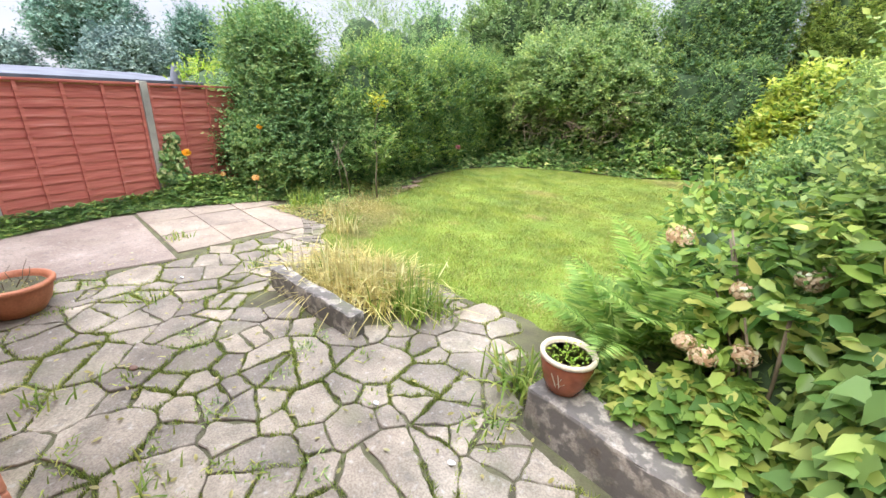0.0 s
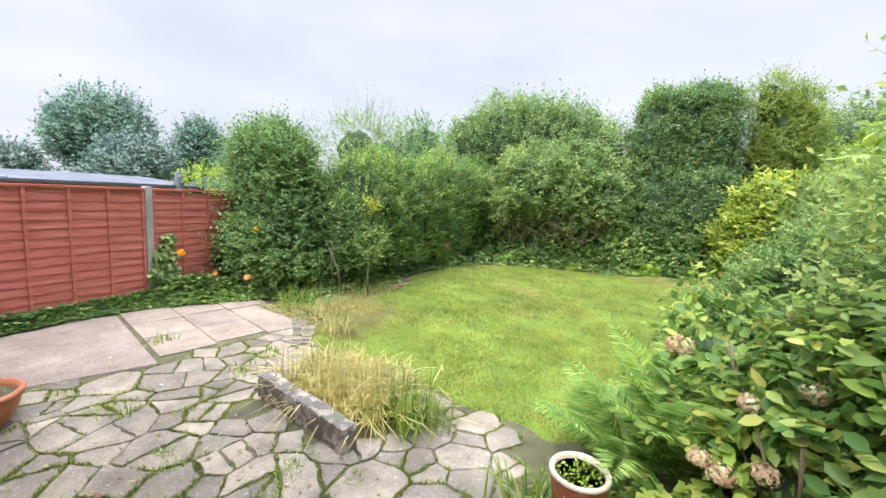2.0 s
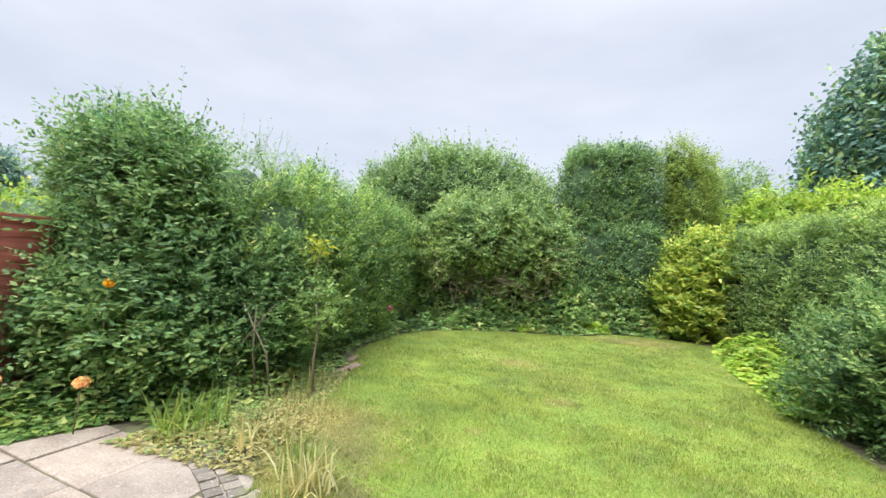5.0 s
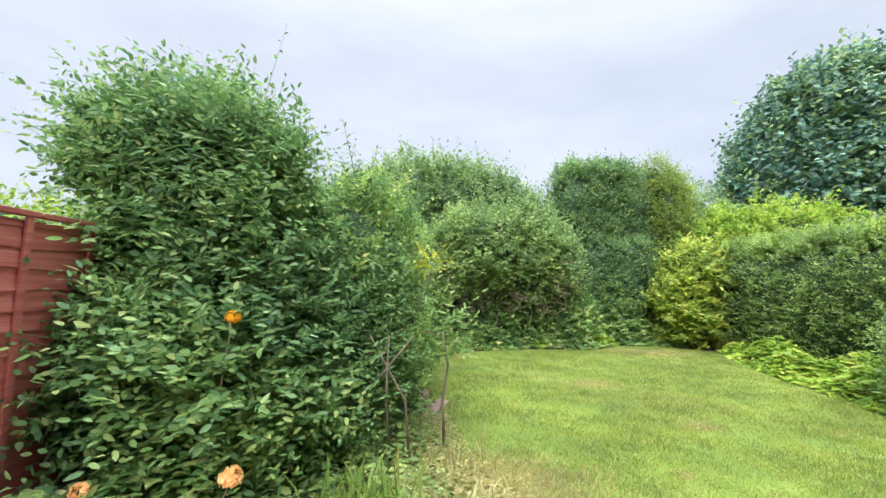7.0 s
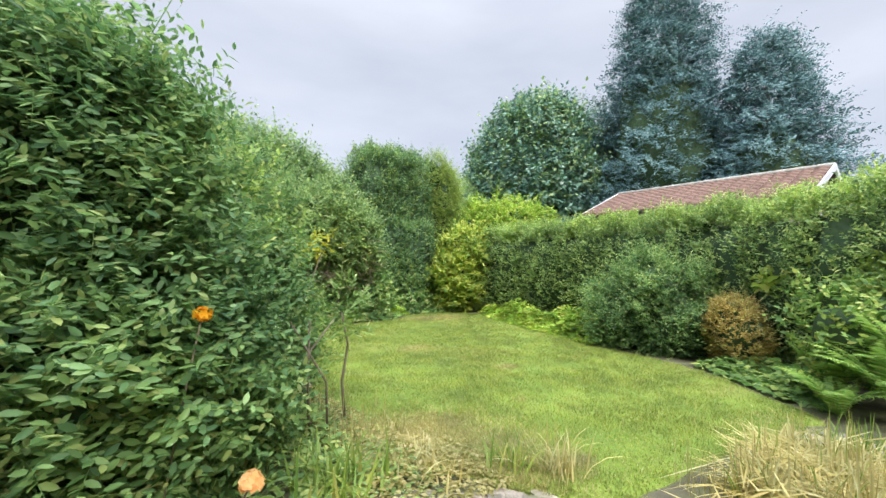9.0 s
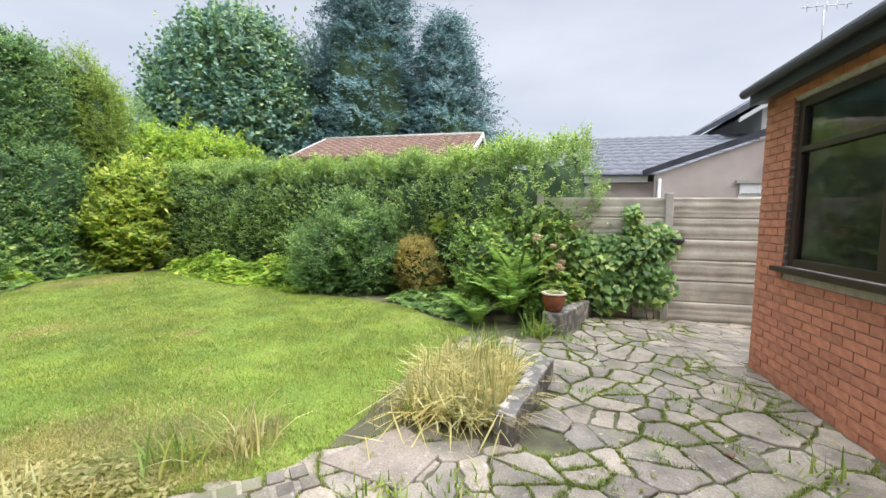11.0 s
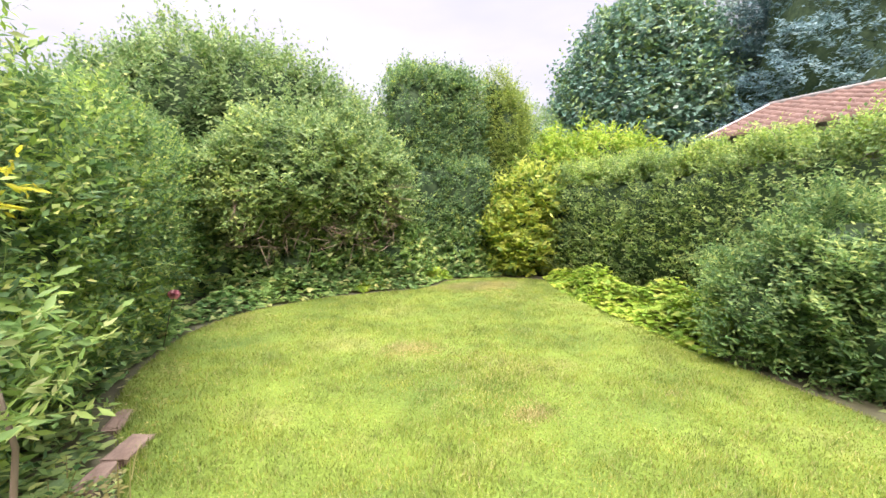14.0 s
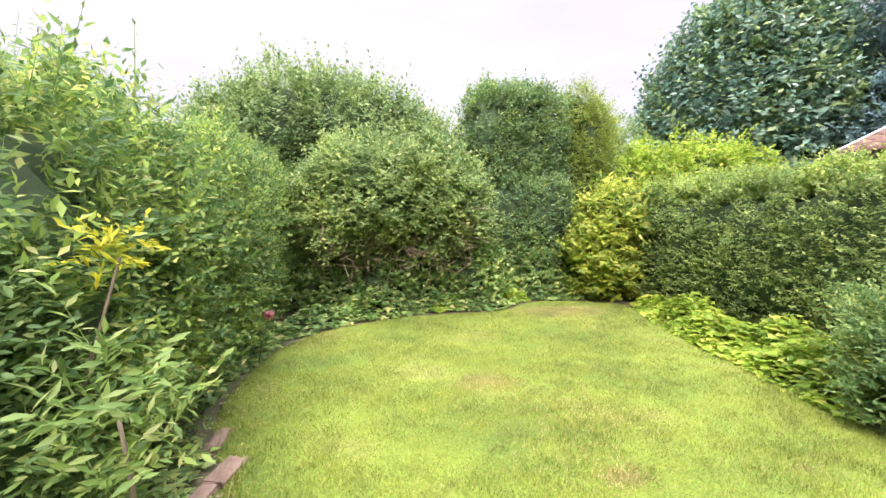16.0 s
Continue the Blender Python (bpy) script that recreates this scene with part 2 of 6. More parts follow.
def flag_mat(name, light, dark, moss=0.5, per_object=0.8, black=0.4, low=0.58):
    """Weathered riven flagstone: lichen, dirt, a little moss and stone-to-stone differences."""
    m, n, l, b = base_mat(name, 0.85)
    col = ramp(m, noise_node(m, 4, 8, None, "World"), [(0.3, dark), (0.68, light)])
    oi = n.new("ShaderNodeObjectInfo")
    col = mix(m, per_object, col, ramp(m, oi.outputs["Random"], [(0, (0.62, 0.6, 0.6)), (0.5, (0.95, 0.93, 0.9)), (1, (1.25, 1.2, 1.12))]), "MULTIPLY")
    speck = ramp(m, noise_node(m, 90, 3, None, "World"), [(0.35, (0.62, 0.6, 0.58)), (0.62, (1.1, 1.1, 1.1))])
    col = mix(m, 0.7, col, speck, "MULTIPLY")
    stain = ramp(m, noise_node(m, 1.3, 7, None, "World"), [(0.35, (0.72, 0.68, 0.66)), (0.6, (1.06, 1.05, 1.03))])
    col = mix(m, 0.85, col, stain, "MULTIPLY")
    pale = ramp(m, noise_node(m, 22, 6, None, "World"), [(0.6, (0, 0, 0)), (0.72, (1, 1, 1))])
    pf = n.new("ShaderNodeMath")
    pf.operation = "MULTIPLY"
    pf.inputs[1].default_value = 0.4
    l.new(pale, pf.inputs[0])
    col = mix(m, pf.outputs[0], col, (0.5, 0.49, 0.45))
    lichen = ramp(m, noise_node(m, 13, 6, None, "World"), [(low, (0, 0, 0)), (low + 0.1, (1, 1, 1))])
    lf = n.new("ShaderNodeMath")
    lf.operation = "MULTIPLY"
    lf.inputs[1].default_value = black
    l.new(lichen, lf.inputs[0])
    col = mix(m, lf.outputs[0], col, (0.11, 0.1, 0.09))
    mo = ramp(m, noise_node(m, 2.3, 7, None, "World"), [(0.55, (0, 0, 0)), (0.75, (1, 1, 1))])
    mf = n.new("ShaderNodeMath")
    mf.operation = "MULTIPLY"
    mf.inputs[1].default_value = moss
    l.new(mo, mf.inputs[0])
    col = mix(m, mf.outputs[0], col, (0.13, 0.14, 0.06))
    l.new(col, b.inputs["Base Color"])
    relief(m, b, noise_node(m, 30, 8, None, "World"), 0.6, 0.006)
    return m


M_FLAG = flag_mat("riven_flagstone", (0.380, 0.338, 0.277), (0.190, 0.173, 0.142))
M_SLAB = flag_mat("pale_paving_slab", (0.365, 0.311, 0.254), (0.255, 0.214, 0.176), 0.1, 0.4)
M_BIGSLAB = flag_mat("cast_concrete_slab", (0.378, 0.311, 0.262), (0.277, 0.224, 0.189), 0.12, 0)
M_SETT = flag_mat("grey_edging_brick", (0.25, 0.225, 0.19), (0.12, 0.11, 0.085), 0.8)
M_MOSSY = flag_mat("mossy_cast_stone", (0.52, 0.49, 0.43), (0.15, 0.135, 0.11), 0.6, 0, 0.9, 0.42)


def fence_mat():
    m, n, l, b = base_mat("red_stained_larch", 0.75)
    col = ramp(m, noise_node(m, 3, 6, (1, 0.6, 8)), [(0.25, (0.42, 0.095, 0.07)), (0.6, (0.6, 0.19, 0.14)), (0.85, (0.7, 0.33, 0.27))])
    grain = ramp(m, noise_node(m, 30, 5, (1, 0.15, 6)), [(0.3, (0.7, 0.7, 0.7)), (0.7, (1.08, 1.08, 1.08))])
    col = mix(m, 0.7, col, grain, "MULTIPLY")
    l.new(col, b.inputs["Base Color"])
    relief(m, b, noise_node(m, 30, 5, (1, 0.15, 6)), 0.4, 0.004)
    return m


M_RED = fence_mat()


def lawn_mat():
    m, n, l, b = base_mat("lawn_turf", 0.95)
    col = ramp(m, noise_node(m, 0.8, 5), [(0.3, (0.1, 0.17, 0.02)), (0.55, (0.18, 0.26, 0.03)), (0.8, (0.28, 0.27, 0.08))])
    f = ramp(m, noise_node(m, 50, 5), [(0.3, (0.55, 0.55, 0.5)), (0.7, (1.15, 1.15, 1.1))])
    col = mix(m, 0.8, col, f, "MULTIPLY")
    l.new(col, b.inputs["Base Color"])
    relief(m, b, noise_node(m, 40, 6), 0.9, 0.02)
    return m


M_LAWN = lawn_mat()
m_, n_, l_, b_ = base_mat("window_glass", 0.03)
b_.inputs["Base Color"].default_value = (0.75, 0.8, 0.82, 1)
b_.inputs["Transmission Weight"].default_value = 1.0
b_.inputs["IOR"].default_value = 1.45
M_GLASS = m_
M_ROOM = plain_mat("dim_room_plaster", (0.25, 0.24, 0.22), (0.35, 0.33, 0.3), 2)

# ---- builders ----
rng = np.random.default_rng(7)


def thing(name, at=(0, 0, 0), label="", category="", group="", kind=""):
    ob = new(name)
    ob.location = at
    ob.empty_display_size = 0.1
    return tagged(ob, label, category, group, kind)


def link_mesh(name, me, mat, parent=None, label="", kind=""):
    if mat and not me.materials:
        me.materials.append(mat)
    ob = new(name, me)
    if parent is not None:
        ob.parent = parent
    return tagged(ob, label, kind=kind)


def part(name, bm, mat, parent=None, label="", kind=""):
    me = bpy.data.meshes.new(name)
    bm.to_mesh(me)
    bm.free()
    return link_mesh(name, me, mat, parent, label, kind)


def raw(name, verts, faces, mat, parent=None, label="", kind="", smooth=False):
    """A mesh from arrays; all faces have the same number of corners."""
    verts, faces = np.asarray(verts, np.float32), np.asarray(faces, np.int32)
    me = bpy.data.meshes.new(name)
    k = faces.shape[1]
    me.vertices.add(len(verts))
    me.vertices.foreach_set("co", verts.ravel())
    me.loops.add(faces.size)
    me.loops.foreach_set("vertex_index", faces.ravel())
    me.polygons.add(len(faces))
    me.polygons.foreach_set("loop_start", np.arange(0, faces.size, k, dtype=np.int32))
    me.polygons.foreach_set("loop_total", np.full(len(faces), k, np.int32))
    if smooth:
        me.polygons.foreach_set("use_smooth", np.ones(len(faces), bool))
    me.update(calc_edges=True)
    return link_mesh(name, me, mat, parent, label, kind)


def add_box(bm, x0, x1, y0, y1, z0, z1, bevel=0.0):
    r = bmesh.ops.create_cube(bm, size=1.0)
    vs = r["verts"]
    for v in vs:
        v.co = Vector(((x0 + x1) / 2 + v.co.x * (x1 - x0), (y0 + y1) / 2 + v.co.y * (y1 - y0), (z0 + z1) / 2 + v.co.z * (z1 - z0)))
    if bevel:
        es = list({e for v in vs for e in v.link_edges})
        bmesh.ops.bevel(bm, geom=es, offset=bevel, segments=2, affect="EDGES", profile=0.6)


def box(name, x0, x1, y0, y1, z0, z1, mat, parent=None, bevel=0.0, label="", kind=""):
    bm = bmesh.new()
    add_box(bm, x0, x1, y0, y1, z0, z1, bevel)
    return part(name, bm, mat, parent, label, kind)


def unit(v):
    return v / np.maximum(np.linalg.norm(v, axis=-1, keepdims=True), 1e-9)


def leaf_arrays(base, way, up, length, width, fold=0.25, shape="oval", droop=0.15):
    """Folded leaves as arrays: 'dart' has 2 triangles, 'oval' two quads, 'lobed' an ivy outline of 7 triangles."""
    n = len(base)
    way = unit(way)
    side = unit(np.cross(way, up))
    nor = unit(np.cross(side, way))
    L, W = np.broadcast_to(length, (n,))[:, None], np.broadcast_to(width, (n,))[:, None]
    if shape == "dart":
        pts = [(0, 0, 0), (0.45, 0.5, fold * 0.5), (1, 0, -droop), (0.45, -0.5, fold * 0.5)]
        tri = [(0, 2, 1), (0, 3, 2)]
    elif shape == "oval":
        pts = [(0, 0, 0), (0.25, 0.42, fold * 0.4), (0.65, 0.42, fold * 0.4 - droop * 0.5), (1, 0, -droop), (0.65, -0.42, fold * 0.4 - droop * 0.5), (0.25, -0.42, fold * 0.4)]
        tri = [(0, 3, 2, 1), (0, 5, 4, 3)]
    else:
        pts = [(0, 0, 0), (-0.12, 0.3, 0.05), (0.15, 0.62, -0.02), (0.42, 0.36, 0.05), (1, 0, -droop), (0.42, -0.36, 0.05), (0.15, -0.62, -0.02), (-0.12, -0.3, 0.05), (0.35, 0, 0.02)]
        tri = [(8, 1, 0), (8, 2, 1), (8, 3, 2), (8, 4, 3), (8, 5, 4), (8, 6, 5), (8, 7, 6), (8, 0, 7)]
    v = np.stack([base + way * L * a + side * W * b + nor * W * c for a, b, c in pts], 1).reshape(-1, 3)
    f = (np.arange(n)[:, None, None] * len(pts) + np.array(tri)[None]).reshape(-1, len(tri[0]))
    return v, f


def lump_points(lumps, n, r, p=2.0, rough=0.12, low=0.0):
    """Points just inside the surface of a union of lumps (centre, radii), with outward directions."""
    lumps = np.array(lumps, float)
    w = (lumps[:, 3] * lumps[:, 4] + lumps[:, 4] * lumps[:, 5] + lumps[:, 3] * lumps[:, 5])
    pick = r.choice(len(lumps), n * 2, p=w / w.sum())
    d = unit(r.normal(size=(n * 2, 3)))
    if p > 2:
        d = np.sign(d) * np.abs(d)
        d = d / (np.abs(d) ** p).sum(1, keepdims=True) ** (1 / p)
    c, rad = lumps[pick, :3], lumps[pick, 3:]
    pos = c + d * rad
    k = pos * 2.1 + pick[:, None]
    wob = 1 + rough * (np.sin(k[:, 0] * 1.7 + np.sin(k[:, 1] * 2.3)) * 0.5 + np.sin(k[:, 1] * 2.9 + k[:, 2] * 3.1) * 0.5 + np.sin(k.sum(1) * 5.3) * 0.3 + np.sin(k[:, 0] * 3.4 + k[:, 2] * 2.7 + np.sin(k[:, 1] * 1.9)) * np.sin(k[:, 1] * 3.7 - k[:, 2] * 3.1) * 0.8 + np.sin(k[:, 0] * 7.1 + k[:, 2] * 5.7) * np.sin(k[:, 1] * 7.7 - k[:, 2] * 6.1) * 0.5)
    pos = c + d * rad * wob[:, None] * (1 - 0.16 * r.random((n * 2, 1)) ** 2)
    nor = unit(np.sign(d) * np.abs(d) ** (p - 1) / rad)
    hole = np.sin(pos[:, 0] * 6.3 + 1.7 * np.sin(pos[:, 1] * 4.1)) * np.sin(pos[:, 1] * 5.7 + pos[:, 2] * 2.9) + np.sin(pos[:, 2] * 7.9 + 1.3 * np.sin(pos[:, 0] * 5.3 + pos[:, 1] * 3.1)) * 0.7
    keep = (pos[:, 2] > low) & (hole + r.normal(size=len(pos)) * 0.25 > -0.95)
    for i, q in enumerate(lumps):
        inside = (np.abs((pos - q[:3]) / q[3:]) ** p).sum(1) < 0.72 ** p
        keep &= ~(inside & (pick != i))
    return pos[keep][:n], nor[keep][:n]


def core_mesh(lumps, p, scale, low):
    """The inside of a bush, coloured as dark as its shade: one lumpy shell for every lump."""
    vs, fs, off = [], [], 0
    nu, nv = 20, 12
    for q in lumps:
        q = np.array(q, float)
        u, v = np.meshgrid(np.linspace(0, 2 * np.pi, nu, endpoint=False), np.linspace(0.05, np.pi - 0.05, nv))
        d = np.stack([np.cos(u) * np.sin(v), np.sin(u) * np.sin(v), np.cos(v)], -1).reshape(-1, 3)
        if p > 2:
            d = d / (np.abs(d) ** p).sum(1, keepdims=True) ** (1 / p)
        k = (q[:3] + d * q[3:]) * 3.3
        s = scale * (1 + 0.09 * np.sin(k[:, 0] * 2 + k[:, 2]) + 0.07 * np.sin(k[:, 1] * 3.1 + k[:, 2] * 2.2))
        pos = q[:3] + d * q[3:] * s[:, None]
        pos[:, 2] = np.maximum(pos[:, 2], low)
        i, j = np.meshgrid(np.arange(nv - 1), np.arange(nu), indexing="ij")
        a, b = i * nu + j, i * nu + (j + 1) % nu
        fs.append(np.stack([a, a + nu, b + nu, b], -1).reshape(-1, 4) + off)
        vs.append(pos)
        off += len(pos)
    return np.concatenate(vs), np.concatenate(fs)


def twig_leaves(pos, nor, r, per=6, twig=0.22, leaf=0.05, width=0.5, rise=0.45, wild=0.45, shape="dart", droop=0.15, stem=0.0):
    """Short twigs that leave the surface, each with leaves set along it."""
    n = len(pos)
    d = unit(nor * 0.8 + np.array([0, 0, rise]) + r.normal(size=(n, 3)) * wild)
    t = (np.arange(per) + 0.5) / per
    tl = twig * (0.35 + 1.5 * r.random(n) ** 2)
    base = pos[:, None] + d[:, None] * (t[None, :, None] * tl[:, None, None])
    side = unit(np.cross(d, np.array([0, 0, 1.0])) + r.normal(size=(n, 3)) * 0.3)
    sgn = np.where(np.arange(per) % 2, 1.0, -1.0)[None, :, None]
    way = d[:, None] * 0.55 + side[:, None] * sgn + r.normal(size=(n, per, 3)) * 0.3
    up = unit(np.array([0, 0, 0.75]) + nor[:, None] * 0.6 + r.normal(size=(n, per, 3)) * 0.45)
    L = leaf * (0.7 + 0.6 * r.random((n, per)))
    v, f = leaf_arrays(base.reshape(-1, 3), way.reshape(-1, 3), up.reshape(-1, 3), L.ravel(), L.ravel() * width, shape=shape, droop=droop)
    if stem:
        s = unit(np.cross(d, r.normal(size=(n, 3)))) * stem
        q = np.stack([pos - s, pos + s, pos + d * tl[:, None], pos + d * tl[:, None] - s * 0.3], 1).reshape(-1, 3)
        i = np.arange(n)[:, None] * 4 + len(v)
        g = np.concatenate([i + np.array([0, 1, 2]), i + np.array([0, 2, 3])]) if f.shape[1] == 3 else i + np.array([0, 1, 2, 3])
        v, f = np.concatenate([v, q]), np.concatenate([f, g])
    return v, f


def bush(name, lumps, mat, twigs, label, category, per=6, twig=0.22, leaf=0.05, width=0.5, p=2.0, rough=0.12, rise=0.45, wild=0.45,
         shape="dart", low=0.03, stems=(), seed=1, core=0.8, group="", tips=None, sprouts=0, kind=""):
    """A bush or tree: stems, a dark shell that paints the shade among inner twigs and a crown of many leaves."""
    r = np.random.default_rng(seed)
    cx, cy = np.mean([q[0] for q in lumps]), np.mean([q[1] for q in lumps])
    ob = thing(name, (cx, cy, 0), label, category, group, kind)
    shift = np.array([cx, cy, 0])
    pos, nor = lump_points(lumps, twigs, r, p, rough, low)
    v, f = twig_leaves(pos - shift, nor, r, per, twig, leaf, width, rise, wild, shape, 0.15, leaf * 0.04)
    raw("crown", v, f, mat, ob)
    if tips is not None:
        tm, tn, cut = tips
        pos, nor = lump_points(lumps, tn * 3, r, p, rough, low)
        keep = nor[:, 2] > cut
        v, f = twig_leaves(pos[keep][:tn] - shift, nor[keep][:tn], r, per, twig * 1.1, leaf, width, rise + 0.4, wild, shape)
        raw("young_growth", v, f, tm, ob)
    if sprouts:
        pos, nor = lump_points(lumps, sprouts * 6, r, p, rough, low)
        keep = nor[:, 2] > 0.5
        v, f = twig_leaves(pos[keep][:sprouts] - shift, nor[keep][:sprouts], r, 12, twig * 1.5, leaf * 0.85, width, 1.1, 0.3, shape, 0.15, leaf * 0.09)
        raw("long_shoot_growth", v, f, mat, ob)
    # dark shell: painted shade inside the crown, also closes gaps to the sky
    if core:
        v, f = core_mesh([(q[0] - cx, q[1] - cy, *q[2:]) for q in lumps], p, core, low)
        raw("painted_shade_core", v, f, M_CORE, ob, "", "stuff")
    for s in stems:
        tube("trunk" if len(stems) == 1 else "stem", [(a[0] - cx, a[1] - cy, a[2]) for a in s[0]], s[1], s[2], M_BARK, ob)
    return ob


def tube(name, pts, r0, r1, mat, parent=None, sides=8, label=""):
    """A tapered limb through the given points."""
    pts = [Vector(q) for q in pts]
    rows = []
    for i, q in enumerate(pts):
        d = (pts[min(i + 1, len(pts) - 1)] - pts[max(i - 1, 0)]).normalized()
        a = d.orthogonal().normalized()
        b = d.cross(a)
        rad = r0 + (r1 - r0) * i / (len(pts) - 1)
        rows.append([q + (a * math.cos(2 * math.pi * k / sides) + b * math.sin(2 * math.pi * k / sides)) * rad for k in range(sides)])
    bm = bmesh.new()
    vv = [[bm.verts.new(c) for c in row] for row in rows]
    for a, b in zip(vv, vv[1:]):
        for k in range(sides):
            bm.faces.new((a[k], a[(k + 1) % sides], b[(k + 1) % sides], b[k]))
    bm.faces.new(vv[-1])
    bm.faces.new(vv[0][::-1])
    bmesh.ops.recalc_face_normals(bm, faces=bm.faces)
    for fc in bm.faces:
        fc.smooth = True
    return part(name, bm, mat, parent, label)


def slab_bm(poly, z0, z1, edge=0.008):
    """A flat stone: outline poly, worn top edges."""
    bm = bmesh.new()
    c = Vector((sum(q[0] for q in poly) / len(poly), sum(q[1] for q in poly) / len(poly)))
    low = [bm.verts.new((q[0], q[1], z0)) for q in poly]
    mid = [bm.verts.new((q[0], q[1], z1 - edge)) for q in poly]
    top = [bm.verts.new((*(Vector(q[:2]) + (c - Vector(q[:2])).normalized() * edge), z1)) for q in poly]
    n = len(poly)
    for a, b in ((low, mid), (mid, top)):
        for k in range(n):
            bm.faces.new((a[k], a[(k + 1) % n], b[(k + 1) % n], b[k]))
    bm.faces.new(top)
    return bm


# ---- ground ----
def sheet(name, x0, x1, y0, y1, nx, ny, height, mat, kind="structure", label=""):
    xs, ys = np.linspace(x0, x1, nx), np.linspace(y0, y1, ny)
    X, Y = np.meshgrid(xs, ys)
    Z = height(X, Y)
    v = np.stack([X, Y, Z], -1).reshape(-1, 3)
    i, j = np.meshgrid(np.arange(ny - 1), np.arange(nx - 1), indexing="ij")
    a = i * nx + j
    f = np.stack([a, a + 1, a + nx + 1, a + nx], -1).reshape(-1, 4)
    return raw(name, v, f, mat, None, label, kind, True)


sheet("ground", -600, 600, -600, 600, 241, 241, lambda X, Y: -0.03 + 0 * X, M_EARTH, label="rough ground around the garden")
sheet("garden_soil", -4.84, 6.5, -4, 17, 120, 200, lambda X, Y: -0.015 + 0.004 * np.sin(X * 7) * np.sin(Y * 6 + X), M_SOIL, label="dark mossy soil between the stones and in the beds")

LAWN = [(-2.45, 4.75), (-2.05, 4.15), (-1.7, 3.45), (-1.2, 3.38), (-0.9, 3.3), (0.25, 3.25), (0.7, 3.02), (1.25, 3.05), (1.45, 2.85), (1.9, 3.35), (2.9, 4.6),
        (3.1, 6.3), (3.5, 7.5), (3.95, 8.7), (4.9, 11.7), (3.6, 12.2), (2.6, 12.4), (1.6, 11.4), (0.0, 11.4), (-1.4, 10.9), (-2.35, 10.0), (-2.75, 8.4), (-2.6, 7.4),
        (-2.25, 6.5), (-2.4, 5.3)]


def smooth_outline(poly, times=2):
    for _ in range(times):
        poly = [q for a, b in zip(poly, poly[1:] + poly[:1]) for q in ((a[0] * .75 + b[0] * .25, a[1] * .75 + b[1] * .25), (a[0] * .25 + b[0] * .75, a[1] * .25 + b[1] * .75))]
    return poly


LAWN_EDGE = np.array(smooth_outline(LAWN))


def inside(poly, X, Y):
    poly = np.asarray(poly)
    r = np.zeros(np.shape(X), bool)
    for (x1, y1), (x2, y2) in zip(poly, np.roll(poly, -1, 0)):
        hit = ((y1 > Y) != (y2 > Y)) & (X < (x2 - x1) * (Y - y1) / (y2 - y1 + 1e-12) + x1)
        r ^= hit
    return r


def edge_distance(poly, X, Y):
    d = np.full(np.shape(X), 1e9)
    for (x1, y1), (x2, y2) in zip(poly, np.roll(poly, -1, 0)):
        vx, vy = x2 - x1, y2 - y1
        t = np.clip(((X - x1) * vx + (Y - y1) * vy) / (vx * vx + vy * vy + 1e-12), 0, 1)
        d = np.minimum(d, np.hypot(X - x1 - t * vx, Y - y1 - t * vy))
    return d


def lawn_height(X, Y):
    d = edge_distance(LAWN_EDGE, X, Y) * np.where(inside(LAWN_EDGE, X, Y), 1, -1)
    return -0.03 + 0.04 * np.clip((d + 0.02) / 0.12, 0, 1) + np.where(d > 0, 0.008 * np.sin(X * 3.1) * np.sin(Y * 2.7 + X), 0)


def build_lawn():
    xs, ys = np.arange(-2.95, 5.2, 0.06), np.arange(2.7, 12.7, 0.06)
    X, Y = np.meshgrid(xs, ys)
    Z = lawn_height(X, Y)
    keep = (edge_distance(LAWN_EDGE, X, Y) < 0.12) | inside(LAWN_EDGE, X, Y)
    v = np.stack([X, Y, Z], -1).reshape(-1, 3)
    nx = len(xs)
    i, j = np.meshgrid(np.arange(len(ys) - 1), np.arange(nx - 1), indexing="ij")
    a = (i * nx + j).ravel()
    k = keep.ravel()
    a = a[k[a] & k[a + 1] & k[a + nx] & k[a + nx + 1]]
    f = np.stack([a, a + 1, a + nx + 1, a + nx], -1)
    raw("lawn", v, f, M_LAWN, None, "uneven lawn of fresh green grass with pale dry patches", "structure", True)


build_lawn()


def blades(name, X, Y, Z, r, height, width, mat, label, lean=0.5, category="grass", parent=None, bend=True):
    n = len(X)
    a = r.random(n) * 2 * np.pi
    h = height * (0.5 + r.random(n))
    off = np.stack([np.cos(a), np.sin(a)], -1) * (h * lean * r.random(n))[:, None]
    s = np.stack([-np.sin(a), np.cos(a)], -1) * width / 2
    b = np.stack([X, Y], -1)
    P = lambda xy, z: np.concatenate([xy, z[:, None]], 1)
    if bend:
        v = np.stack([P(b - s, Z), P(b + s, Z), P(b + off * 0.35 + s * 0.8, Z + h * 0.6), P(b + off * 0.35 - s * 0.8, Z + h * 0.6), P(b + off, Z + h)], 1).reshape(-1, 3)
        q = np.arange(n)[:, None] * 5
        f = np.concatenate([q + np.array([0, 1, 2]), q + np.array([0, 2, 3]), q + np.array([3, 2, 4])])
    else:
        v = np.stack([P(b - s, Z), P(b + s, Z), P(b + off, Z + h)], 1).reshape(-1, 3)
        f = np.arange(n)[:, None] * 3 + np.array([0, 1, 2])
    ob = raw(name, v, f, mat, parent, label, "stuff")
    if category:
        ob["category"] = category
    return ob


def tuft_growth(X, Y):
    """Uneven growth of the lawn, in tufts and drifts."""
    return np.clip(0.7 + 0.5 * np.sin(X * 9 + 2 * np.sin(Y * 7)) * np.sin(Y * 11 + 2 * np.sin(X * 6)) + 0.5 * np.sin(X * 2.3 + Y) * np.sin(Y * 2.9), 0.1, 1.7)


